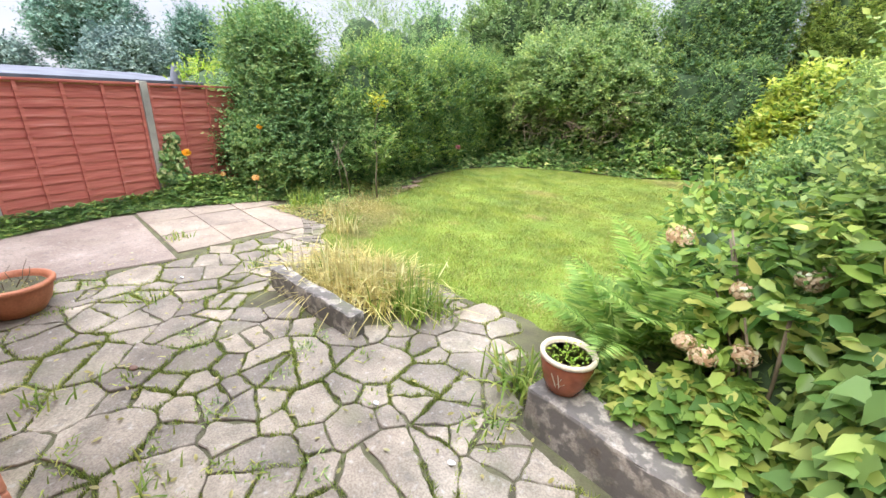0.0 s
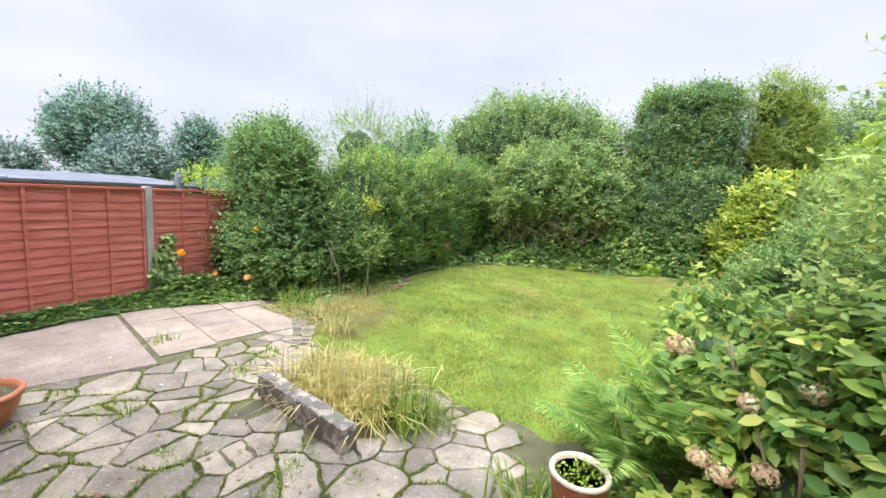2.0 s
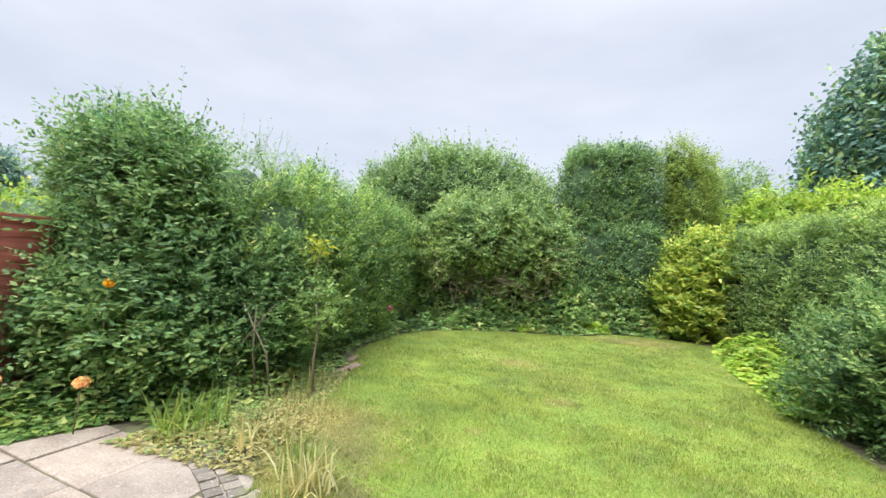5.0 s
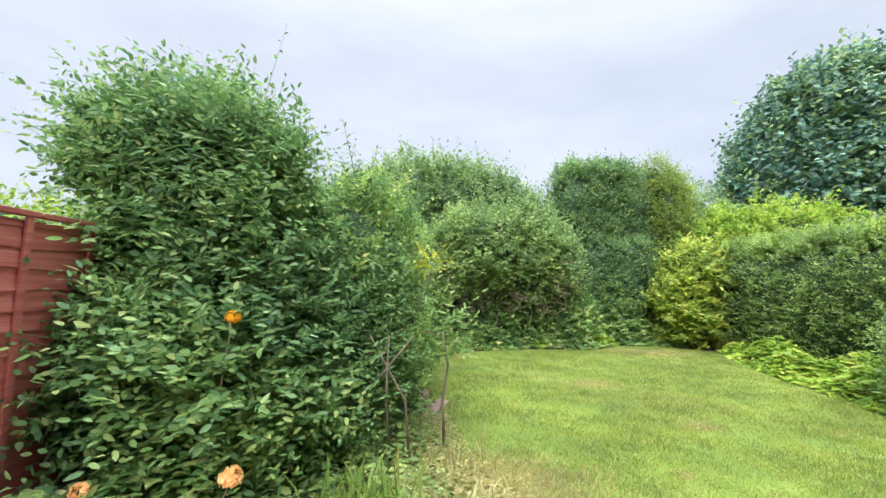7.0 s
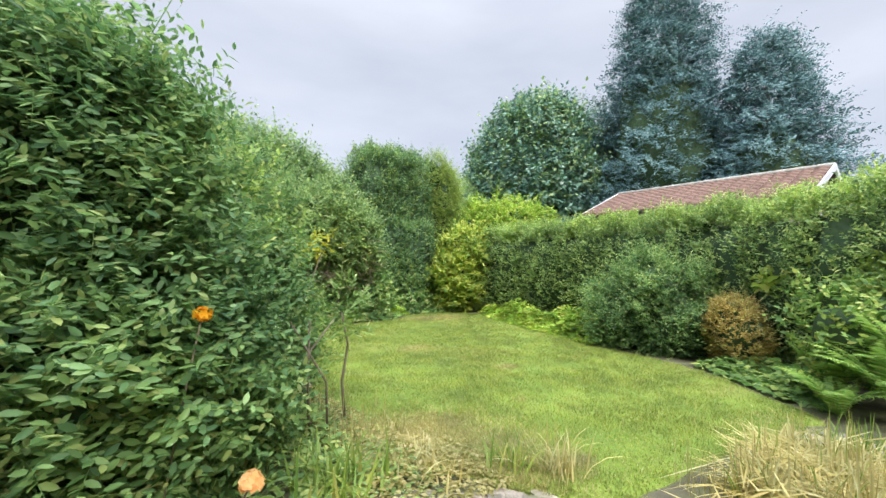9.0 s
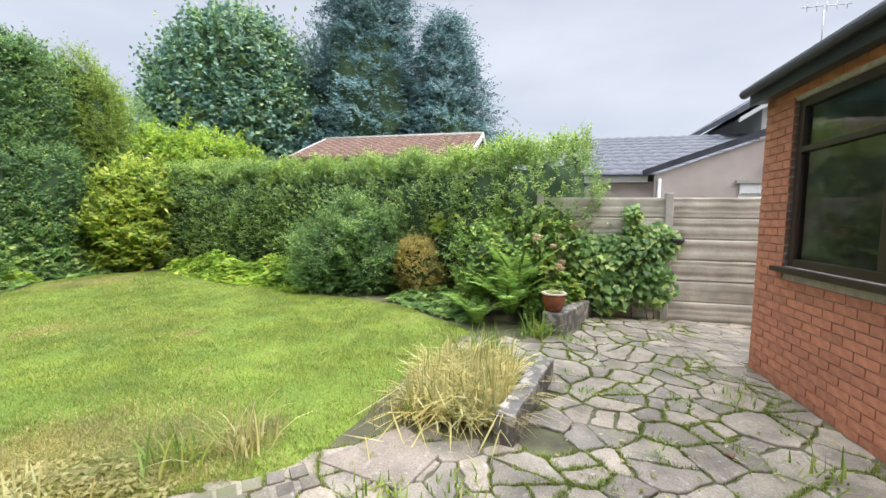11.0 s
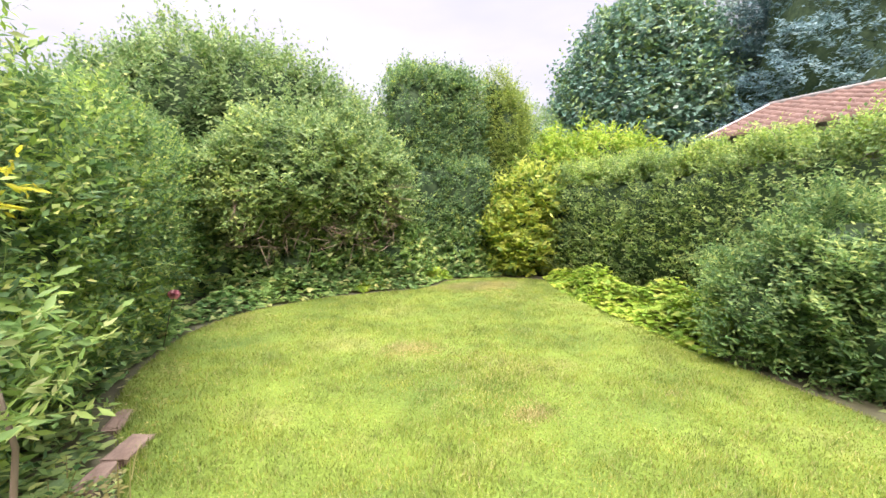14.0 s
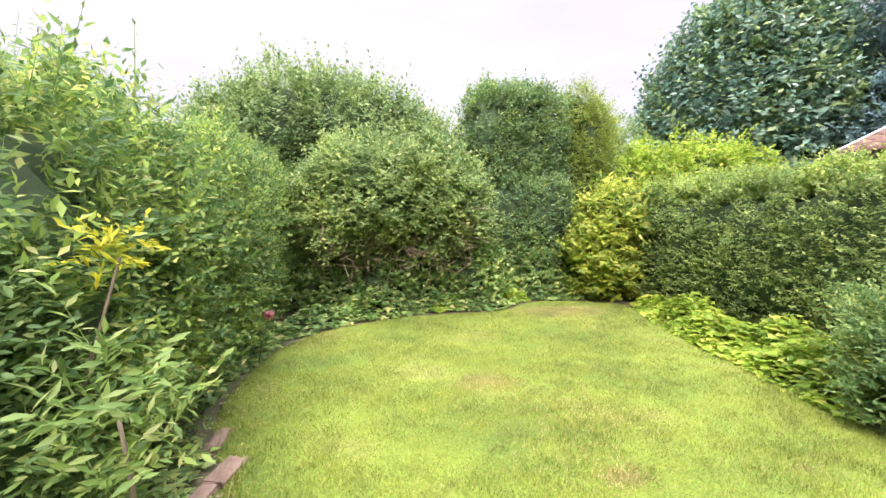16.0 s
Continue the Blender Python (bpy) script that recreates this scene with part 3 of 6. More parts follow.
def build_grass():
    r = np.random.default_rng(3)
    X, Y = r.uniform(-2.9, 5.1, 620000), r.uniform(2.7, 12.6, 620000)
    near = np.clip(1.35 - (Y - 3) / 11, 0.35, 1)
    tuft = 0.55 + 0.45 * np.sin(X * 5 + 2 * np.sin(Y * 3)) * np.sin(Y * 6 + 1.5 * np.sin(X * 4))
    k = inside(LAWN_EDGE, X, Y) & (r.random(len(X)) < near * np.clip(tuft + 0.35, 0.25, 1))
    X, Y = X[k], Y[k]
    dry = (0.7 * np.sin(X * 1.3 + 1) * np.sin(Y * 1.1) + 1.7 * np.exp(-((X + 2.0) ** 2 + (Y - 4.7) ** 2) / 0.7) + 1.9 * np.exp(-((X - 2.9) ** 2 * 0.7 + (Y - 11.3) ** 2 * 4)) + 1.0 * np.exp(-((X + 0.07) ** 2 * 5 + (Y - 8.04) ** 2 * 14)) + 0.9 * np.exp(-((X - 1.2) ** 2 * 6 + (Y - 3.3) ** 2 * 8))
           + sum(1.1 * np.exp(-((X - a) ** 2 * 22 + (Y - b) ** 2 * 60)) for a, b in ((-1.3, 3.9), (0.1, 4.3), (0.9, 4.0), (1.3, 4.7), (-0.5, 5.1), (0.4, 6.2), (1.8, 6.0)))
           + r.normal(size=len(X)) * 0.35) > 1.1
    blades("grass", X[~dry], Y[~dry], lawn_height(X[~dry], Y[~dry]) - 0.005, r, 0.016 + 0.016 * tuft_growth(X[~dry], Y[~dry]), 0.0065, M_GRASS, "fresh green lawn grass", 1.2, bend=False)
    dx, dy = np.repeat(X[dry], 2) + r.normal(size=dry.sum() * 2) * 0.02, np.repeat(Y[dry], 2) + r.normal(size=dry.sum() * 2) * 0.02
    blades("thatch", dx, dy, lawn_height(dx, dy) - 0.003, r, 0.02, 0.009, M_DRYGRASS, "flattened pale thatch in the lawn", 2.2, bend=False)
    blades("dry_grass", X[dry], Y[dry], lawn_height(X[dry], Y[dry]) - 0.005, r, 0.024, 0.006, M_DRYGRASS, "dry straw-coloured grass in the lawn", 1.2, bend=False)


build_grass()


# ---- walls, fences and neighbours ----
WALL_Y = 0.02


def build_house():
    ob = thing("house", (0, 0, 0), "single-storey orange-red brick house with dark eaves and brown-framed window", "house")
    x0, x1, wx0, wx1, wz0, wz1, top = -5.2, 1.06, -1.4, 0.62, 1.07, 2.5, 2.62
    bm = bmesh.new()
    y1, y0 = WALL_Y - 0.012, WALL_Y - 0.26
    add_box(bm, x0, wx0, y0, y1, -0.1, top)
    add_box(bm, wx1, x1, y0, y1, -0.1, top)
    add_box(bm, wx0, wx1, y0, y1, -0.1, wz0)
    add_box(bm, wx0, wx1, y0, y1, wz1, top)
    add_box(bm, x1 - 0.25, x1 - 0.012, -7, y0, -0.1, top)
    add_box(bm, x0, x0 + 0.25, -7, y0, -0.1, top)
    add_box(bm, x0, x1, -7.25, -7, -0.1, top)
    wall = part("wall", bm, M_MORTAR, ob, "brick wall with pale mortar joints")
    bm = bmesh.new()
    for (a, b, c) in ((-4.9, 0.8, -4),):
        add_box(bm, a, b, c, c + 0.05, 0, 2.5)
        add_box(bm, a, b, c, y0 - 0.01, -0.02, 0.0)
        add_box(bm, a, b, c, y0 - 0.01, 2.5, 2.54)
    part("room", bm, M_ROOM, ob)
    bm = bmesh.new()
    e = 0.14
    for q in (((x0 - e, WALL_Y + e, 2.72), (x1 + 0.03, WALL_Y + e, 2.72), (x1 + 0.03, -3.4, 4.1), (x0 - e, -3.4, 4.1)),
              ((x0 - e, -7.5, 2.72), (x1 + 0.03, -7.5, 2.72), (x1 + 0.03, -3.4, 4.1), (x0 - e, -3.4, 4.1))):
        f = bm.faces.new([bm.verts.new(c) for c in q])
        r = bmesh.ops.extrude_face_region(bm, geom=[f])
        for v in r["geom"]:
            if isinstance(v, bmesh.types.BMVert):
                v.co.z += 0.07
    for gx in (x0 + 0.02, x1 - 0.14):
        vs = [bm.verts.new(c) for c in ((gx, WALL_Y - 0.02, 2.62), (gx, -7.2, 2.62), (gx, -3.4, 4.08))]
        f = bm.faces.new(vs)
        r = bmesh.ops.extrude_face_region(bm, geom=[f])
        for v in r["geom"]:
            if isinstance(v, bmesh.types.BMVert):
                v.co.x += 0.12
    bmesh.ops.recalc_face_normals(bm, faces=bm.faces)
    part("roof", bm, M_SLATE, ob, "dark tiled roof")
    bm = bmesh.new()
    add_box(bm, x0 - e, x1 + 0.03, WALL_Y + e - 0.02, WALL_Y + e, 2.58, 2.76, 0.003)
    add_box(bm, x0 - e, x1 + 0.03, WALL_Y + 0.002, WALL_Y + e - 0.02, 2.6, 2.615)
    part("fascia", bm, M_DARKTRIM, ob, "dark painted fascia and soffit")
    pts = [(x0 - e, WALL_Y + e + 0.05, 2.7), (x1 + 0.03, WALL_Y + e + 0.05, 2.7)]
    tube("gutter", pts, 0.045, 0.045, M_BLACK, ob, 10)
    win = thing("window", (0, 0, 0), "brown-framed window with a clear pane")
    win.parent = ob
    f = WALL_Y - 0.06
    bm = bmesh.new()
    for a, b, c, d in ((wx0, wx0 + 0.07, wz0, wz1), (wx1 - 0.07, wx1, wz0, wz1), (wx0 + 0.07, wx1 - 0.07, wz0, wz0 + 0.07), (wx0 + 0.07, wx1 - 0.07, wz1 - 0.07, wz1),
                       (-0.42, -0.35, wz0 + 0.07, wz1 - 0.07), (wx0 + 0.07, wx1 - 0.07, 2.05, 2.1)):
        add_box(bm, a, b, f - 0.05, f + 0.02, c, d, 0.006)
    part("frame", bm, M_BROWNFRAME, win, "dark brown frame")
    for a, b in ((wx0 + 0.07, -0.42), (-0.35, wx1 - 0.07)):
        for c, d in ((wz0 + 0.07, 2.05), (2.1, wz1 - 0.07)):
            p = box("pane", a, b, f - 0.02, f - 0.014, c, d, M_GLASS, win)
            p.visible_shadow = False
    box("sill", wx0 - 0.05, wx1 + 0.08, f + 0.02, WALL_Y + 0.06, wz0 - 0.05, wz0 - 0.004, M_BROWNFRAME, win, 0.006, "dark projecting sill")
    return ob, (x0, x1, wx0, wx1, wz0, wz1, top)


HOUSE, HW = build_house()


def build_red_fence():
    """Lap panels between slotted concrete posts."""
    X = -4.85
    pan_w = 1.9
    ys = [3.4 + pan_w * k for k in range(-5, 6)]
    for i, y in enumerate(ys):
        ob = thing("fence_post", (X, y, 0), "pale weathered concrete fence post", "fence post", "posts of the side fence")
        bm = bmesh.new()
        add_box(bm, -0.055, 0.055, -0.05, 0.05, -0.3, 1.78, 0.012)
        part("shaft", bm, M_POST, ob)
        if i == len(ys) - 1:
            break
        mid = y + pan_w / 2
        raw_wood = i >= 6
        ob = thing("timber_fence", (X, mid, 0), "bare orange timber lap fence behind the shrubs" if raw_wood else "red-stained wooden lap fence, weathered, above a gravel board",
                   "fence", "panels of the side fence")
        mat = M_RAWWOOD if raw_wood else M_RED
        w = pan_w / 2 - 0.055
        z, k = 0.13, 0
        r = np.random.default_rng(i)
        while z < 1.68:
            h = 0.135
            bm = bmesh.new()
            nseg = 16
            lo, hi = [], []
            for s in range(nseg + 1):
                yy = -w + 2 * w * s / nseg
                wav = 0.008 * math.sin(s * 1.3 + k * 2.1) + r.uniform(-0.003, 0.003)
                lo.append((yy, z + wav))
                hi.append((yy, min(z + h + 0.03, 1.7)))
            for s in range(nseg):
                a, b, c, d = lo[s], lo[s + 1], hi[s + 1], hi[s]
                f1 = [bm.verts.new(q) for q in ((0.02, a[0], a[1]), (0.02, b[0], b[1]), (0.002, c[0], c[1]), (0.002, d[0], d[1]))]
                bm.faces.new(f1)
                f2 = [bm.verts.new(q) for q in ((0.008, b[0], b[1]), (0.008, a[0], a[1]), (-0.006, d[0], d[1]), (-0.006, c[0], c[1]))]
                bm.faces.new(f2)
                bm.faces.new((f1[1], f1[0], f2[1], f2[0]))
            bmesh.ops.remove_doubles(bm, verts=bm.verts, dist=0.0004)
            part("board", bm, mat, ob)
            z += 0.118
            k += 1
        for t in (-1, -0.5, 0, 0.5, 1):
            yy = t * (w - 0.022)
            box("batten", 0.021, 0.041, yy - 0.02, yy + 0.02, 0.13, 1.72, mat, ob, 0.003)
        box("top_rail", -0.025, 0.05, -w, w, 1.722, 1.752, mat, ob, 0.004)
        box("gravel_board", -0.02, 0.025, -w, w, -0.1, 0.125, M_POST, ob, 0.004, "concrete gravel board")


build_red_fence()


def build_concrete_fence():
    X = 2.98
    pw = 1.83
    ys = [0.3 + pw * k for k in range(-4, 2)]
    for i, y in enumerate(ys):
        ob = thing("fence_post", (X, y, 0), "slotted grey concrete fence post", "fence post", "posts of the concrete fence")
        bm = bmesh.new()
        add_box(bm, -0.05, 0.05, -0.055, 0.055, -0.3, 1.86, 0.012)
        part("shaft", bm, M_POST, ob)
        if i == len(ys) - 1:
            break
        ob = thing("fence_bay", (X, y + pw / 2, 0), "bay of stone-faced grey concrete boards, weathered", "concrete fence", "bays of the concrete fence")
        w = pw / 2 - 0.055
        r = np.random.default_rng(20 + i)
        for k in range(6):
            z = 0.305 * k - 0.03
            nx, nz = 48, 12
            V = []
            rows_, cuts = [], sorted(r.choice(np.arange(1, nz), 4, replace=False))
            course = np.searchsorted(cuts, np.arange(nz + 1), side="right")
            blocks = {c: np.cumsum(r.random(nx + 1) < 0.14) for c in range(6)}
            depth = r.uniform(0.006, 0.015, (6, 60))
            for a in range(nz + 1):
                for b in range(nx + 1):
                    yy = -w + 2 * w * b / nx
                    zz = z + 0.298 * a / nz + (0.004 * math.sin(b * 0.5 + k) if 0 < a < nz else 0)
                    edge = a in (0, nz)
                    joint = a in cuts
                    c = int(course[a])
                    d = 0.006 if edge else (0.003 if joint else depth[c, blocks[c][b]] + 0.004 * r.random())
                    V.append((-0.02 - d, yy, zz))
            v = np.array(V)
            i2, j2 = np.meshgrid(np.arange(nz), np.arange(nx), indexing="ij")
            q = (i2 * (nx + 1) + j2).ravel()
            f = np.stack([q, q + nx + 1, q + nx + 2, q + 1], -1)
            n0 = len(v)
            back = v.copy()
            back[:, 0] = 0.025
            v2 = np.concatenate([v, back])
            f2 = f[:, ::-1] + n0
            rim = []
            for b in range(nx):
                rim.append((b, b + 1, b + 1 + n0, b + n0))
                t = nz * (nx + 1) + b
                rim.append((t + 1, t, t + n0, t + 1 + n0))
            raw("board", v2, np.concatenate([f, f2, np.array(rim)]), M_CONC, ob)


build_concrete_fence()


def prism(bm, poly, axis, a, b):
    """A polygon in the plane across an axis (0: x), extruded from a to b."""
    def at(q, t):
        return (t, q[0], q[1]) if axis == 0 else (q[0], t, q[1])
    A = [bm.verts.new(at(q, a)) for q in poly]
    B = [bm.verts.new(at(q, b)) for q in poly]
    bm.faces.new(A[::-1])
    bm.faces.new(B)
    n = len(poly)
    for k in range(n):
        bm.faces.new((A[k], A[(k + 1) % n], B[(k + 1) % n], B[k]))
    bmesh.ops.recalc_face_normals(bm, faces=bm.faces)


def tiled_roof(name, x0, x1, y0, z0, y1, z1, mat, parent, rows, cols, axis=0, thick=0.03):
    """Overlapping tile courses between an eave (y0, z0) and a ridge (y1, z1)."""
    V, F = [], []
    for k in range(rows):
        for c in range(cols):
            a, b = x0 + (x1 - x0) * c / cols, x0 + (x1 - x0) * (c + 1) / cols - 0.005
            m = (a + b) / 2
            t0, t1 = k / rows, min((k + 1.15) / rows, 1)
            for (xx, t, dz) in ((a, t0, thick * 0.6), (m, t0, thick * 1.5), (b, t0, thick * 0.6), (a, t1, 0), (m, t1, thick * 0.7), (b, t1, 0), (a, t0, -0.01), (m, t0, -0.01), (b, t0, -0.01)):
                p = (xx, y0 + (y1 - y0) * t, z0 + (z1 - z0) * t + dz)
                V.append(p if axis == 0 else (p[1], p[0], p[2]))
            o = len(V) - 9
            F += [(o, o + 1, o + 4, o + 3), (o + 1, o + 2, o + 5, o + 4), (o + 6, o + 7, o + 1, o), (o + 7, o + 8, o + 2, o + 1)]
    return raw(name, V, F, mat, parent, "", "stuff")


def build_neighbour():
    ob = thing("neighbouring_garage", (5.5, -1.5, 0), "pinkish rendered garage with a dark tiled roof, beyond the fence", "garage")
    L = Vector((5.5, -1.5, 0))
    bm = bmesh.new()
    prism(bm, [(q[0] + 1.5, q[1]) for q in ((-0.15, -0.1), (-0.15, 2.4), (-3.6, 3.62), (-3.6, -0.1))], 0, 0.0, 0.2)
    add_box(bm, 0.6, 8.2, -2.4, 2.5, -0.1, 2.3)
    part("wall", bm, M_RENDER, ob, "pinkish rough-rendered wall")
    tiled_roof("roof", -2.6, 2.75, 0.42, 2.44, 4.3, 3.95, M_SLATE, ob, 11, 18, 1, 0.035)
    box("back_roof", 4.32, 8.4, -2.6, 2.75, 2.3, 3.93, M_SLATE, ob)
    bm = bmesh.new()
    prism(bm, [(q[0] + 1.5, q[1]) for q in ((0.12, 2.36), (0.12, 2.48), (-3.6, 3.8), (-3.6, 3.66))], 0, -0.06, 0.03)
    part("bargeboard", bm, M_DARKTRIM, ob, "dark bargeboard")
    box("eave_board", 0.5, 0.54, 1.4, 2.7, 2.28, 2.42, M_WHITE, ob, 0, "white eave board")
    box("door", -0.03, 0.0, -1.2, -0.13, 0.0, 2.2, M_WHITE, ob, 0.004, "white panelled garage door")
    bm = bmesh.new()
    for z in (2.0, 1.75, 1.5):
        add_box(bm, -0.045, -0.031, -1.17, -0.16, z - 0.012, z + 0.012)
    add_box(bm, -0.05, 0.0, -1.27, -0.06, 2.2, 2.26)
    part("door_trim", bm, M_POST, ob)
    tube("downpipe", [(-0.035, 1.3, 2.3), (-0.035, 1.3, 0)], 0.03, 0.03, M_WHITE, ob)
    lamp = thing("security_lamp", (5.5, -2.22, 2.58), "square black security floodlight on the rendered wall", "lamp")
    box("housing", -0.1, -0.002, -0.13, 0.13, -0.1, 0.12, M_BLACK, lamp, 0.01)
    box("lens", -0.106, -0.101, -0.095, 0.095, -0.06, 0.08, M_WHITE, lamp, 0.002)
    house = thing("neighbouring_house", (9, -4.5, 0), "grey rendered two-storey house with a dark verge and white trim", "house")
    bm = bmesh.new()
    prism(bm, [(1.0, -0.1), (1.0, 4.5), (-3.8, 7.6), (-8, 5), (-8, -0.1)], 0, 0.0, 7)
    part("wall", bm, M_RENDER2, house, "grey rendered wall")
    bm = bmesh.new()
    prism(bm, [(1.7, 4.24), (1.7, 4.4), (-3.8, 7.9), (-8.4, 4.95), (-8.4, 4.8), (-3.8, 7.72)], 0, -0.25, 7.2)
    part("roof", bm, M_SLATE, house, "dark roof with a raised verge")
    bm = bmesh.new()
    prism(bm, [(1.6, 4.08), (1.6, 4.2), (-3.8, 7.64), (-3.8, 7.5)], 0, -0.2, -0.1)
    add_box(bm, -0.06, 0.0, -0.15, 0.05, 3.4, 5.3)
    part("verge_trim", bm, M_WHITE, house, "white verge trim and downpipe")
    chim = thing("television_aerial", (9.4, -4.9, 5.6), "thin metal television aerial on the neighbouring roof", "aerial")
    tube("mast", [(0, 0, 0), (0, 0, 1.5)], 0.015, 0.012, M_METAL, chim)
    for k in range(5):
        tube("rod", [(0.0, -0.5 + 0.22 * k, 1.38), (0.0, -0.5 + 0.22 * k, 1.62)], 0.006, 0.006, M_METAL, chim)
    tube("boom", [(0, -0.6, 1.5), (0, 0.5, 1.5)], 0.01, 0.01, M_METAL, chim)


build_neighbour()


def build_tile_roof_shed():
    ob = thing("outbuilding", (7.6, 6.1, 0), "outbuilding with a brown tiled roof and white verge", "outbuilding")
    bm = bmesh.new()
    prism(bm, [(-1.7, -0.05), (1.7, -0.05), (1.7, 2.9), (0, 3.62), (-1.7, 2.9)], 1, -2.2, 2.2)
    part("wall", bm, M_RENDER, ob)
    tiled_roof("roof_slope", -2.33, 2.36, -1.95, 2.92, 0, 3.74, M_CLAYTILE, ob, 9, 20, 1, 0.055)
    tiled_roof("roof_slope", -2.33, 2.36, 1.95, 2.92, 0, 3.74, M_CLAYTILE, ob, 9, 20, 1, 0.055)
    for y in (-2.4, 2.37):
        for sd in (-1, 1):
            bm = bmesh.new()
            prism(bm, [(sd * 1.95, 2.84), (sd * 1.95, 2.96), (0, 3.8), (0, 3.66)], 1, y, y + 0.03)
            part("bargeboard", bm, M_WHITE, ob, "white bargeboard")
    tube("ridge", [(0, -2.38, 3.77), (0, 2.38, 3.77)], 0.05, 0.05, M_POST, ob, 8)


build_tile_roof_shed()


def build_left_shed():
    ob = thing("shed", (-8.4, 1.5, 0), "long low shed with grey felt roof and blue sheet", "shed")
    bm = bmesh.new()
    prism(bm, [(-1.3, -0.05), (1.3, -0.05), (1.3, 1.74), (-1.3, 1.86)], 1, -5.5, 4.2)
    part("wall", bm, M_RAWWOOD, ob)
    bm = bmesh.new()
    prism(bm, [(-1.5, 1.87), (1.45, 1.74), (1.45, 1.79), (-1.5, 1.94)], 1, -5.7, 4.4)
    part("roof", bm, M_FELT, ob, "grey felt roof")
    bm = bmesh.new()
    prism(bm, [(-1.2, 1.935), (1.3, 1.805), (1.3, 1.815), (-1.2, 1.946)], 1, -2.0, 1.1)
    part("sheet", bm, M_BLUE, ob, "faded blue plastic sheet")


build_left_shed()


def build_far_house():
    ob = thing("far_house", (-14.6, 31.5, 0), "far house with a pale pink gable and white bargeboards", "house")
    bm = bmesh.new()
    prism(bm, [(-1.6, -0.05), (1.6, -0.05), (1.6, 3.9), (0, 5.0), (-1.6, 3.9)], 1, 0, 6)
    part("wall", bm, plain_mat("pale_pink_render", (0.6, 0.3, 0.28), (0.7, 0.42, 0.38), 2), ob)
    bm = bmesh.new()
    for s in (-1, 1):
        prism(bm, [(s * 1.9, 3.72), (s * 1.9, 3.86), (0, 5.2), (0, 5.02)], 1, -0.2, 6.2)
    part("roof", bm, M_WHITE, ob)


build_far_house()


# ---- low walls, slabs ----
def mossy_block(name, x0, x1, y0, y1, z1, label, seed, rot=0.0):
    r = np.random.default_rng(seed)
    bm = bmesh.new()
    L = x1 - x0
    add_box(bm, -L / 2, L / 2, -(y1 - y0) / 2, (y1 - y0) / 2, -0.06, z1, 0.018)
    bmesh.ops.subdivide_edges(bm, edges=[e for e in bm.edges if e.calc_length() > 0.25 and abs((e.verts[0].co - e.verts[1].co).x) > 0.2], cuts=24)
    for v in bm.verts:
        v.co += Vector(r.uniform(-0.004, 0.004, 3)) + Vector((0, 0, 0.006 * math.sin(v.co.x * 9)))
    ob = part(name, bm, M_MOSSY)
    ob.location = ((x0 + x1) / 2, (y0 + y1) / 2, 0)
    ob.rotation_euler = (0, 0, rot)
    return tagged(ob, label, "low wall")


mossy_block("low_wall", -1.05, 0.2, 2.1, 2.235, 0.2, "short low wall of moss-blackened cast stone edging the paving", 5, radians(-13))
mossy_block("low_wall", 1.58, 3.0, 1.545, 1.805, 0.27, "low grey concrete retaining wall, stained and mossy, with a pot on its end", 6, radians(-22))

BIG = [(-4.82, 0.04), (-3.39, 0.04), (-2.42, 2.16), (-4.4, 2.72), (-4.82, 2.1)]
part("big_slab", slab_bm([(a, b) for a, b in BIG], -0.04, 0.004, 0.012), M_BIGSLAB, None, "large cast concrete slab, worn and stained", "structure")

# ---- hedges, shrubs and trees ----
bush("hedge", [(5.75 - 2.33 * math.exp(-0.29 * k), 2.05 + 0.75 * k, 1.3, 0.66, 0.85, 1.34 + 0.03 * math.sin(k * 2)) for k in range(14)], M_HEDGE, 22000,
     "long clipped privet hedge, fresh green on top", "hedge", per=7, twig=0.18, leaf=0.055, p=3.8, rough=0.1, tips=(M_TIPS, 7000, 0.6), seed=11, core=0.72)
bush("hedge", [(-3.5 + 0.06 * (k % 2), 6.65 + 0.85 * k, 1.15 + 0.03 * k, 0.75, 0.8, 1.22 + 0.05 * k) for k in range(8)], M_PRIVET, 14000,
     "tall loosely clipped privet hedge", "hedge", per=8, twig=0.26, leaf=0.07, width=0.4, p=2.8, rough=0.17, tips=(M_TIPS, 6000, -0.4), seed=12, core=0.82, sprouts=260)
bush("shrub", [(-4.15, 4.95, 0.7, 0.6, 0.5, 0.7), (-4.3, 5.35, 1.5, 0.7, 0.55, 1.0), (-4.5, 5.45, 2.35, 0.6, 0.45, 0.55), (-3.75, 5.3, 0.7, 0.5, 0.6, 0.8), (-4.25, 5.75, 1.0, 0.5, 0.4, 0.95), (-4.95, 5.6, 2.5, 0.45, 0.4, 0.45)],
     M_PRIVET, 13500, "large dark green shrub with upright shoots, spilling over the fence", "shrub", per=10, twig=0.3, leaf=0.062, width=0.46, rough=0.22, rise=0.25, shape="oval", seed=13, sprouts=70, core=0.78,
     tips=(M_DARKLEAF, 1500, -0.3))
bush("shrub", [(-3.08, 5.85, 0.68, 0.38, 0.42, 0.68), (-3.15, 5.95, 1.15, 0.36, 0.42, 0.4), (-3.3, 5.45, 0.5, 0.4, 0.4, 0.5)], M_PRIVET, 2800,
     "dense dark green privet shrub with crossing stems before the hedge", "shrub", per=9, twig=0.2, leaf=0.05, width=0.42, rough=0.22, shape="oval", seed=26, core=0.8,
     stems=[([(-2.85 + a, 5.3, 0), (-2.9 + a, 5.25, 0.5), (-2.8 - a, 5.25, 1.0)], 0.012, 0.006) for a in (-0.15, 0.05, 0.2)])
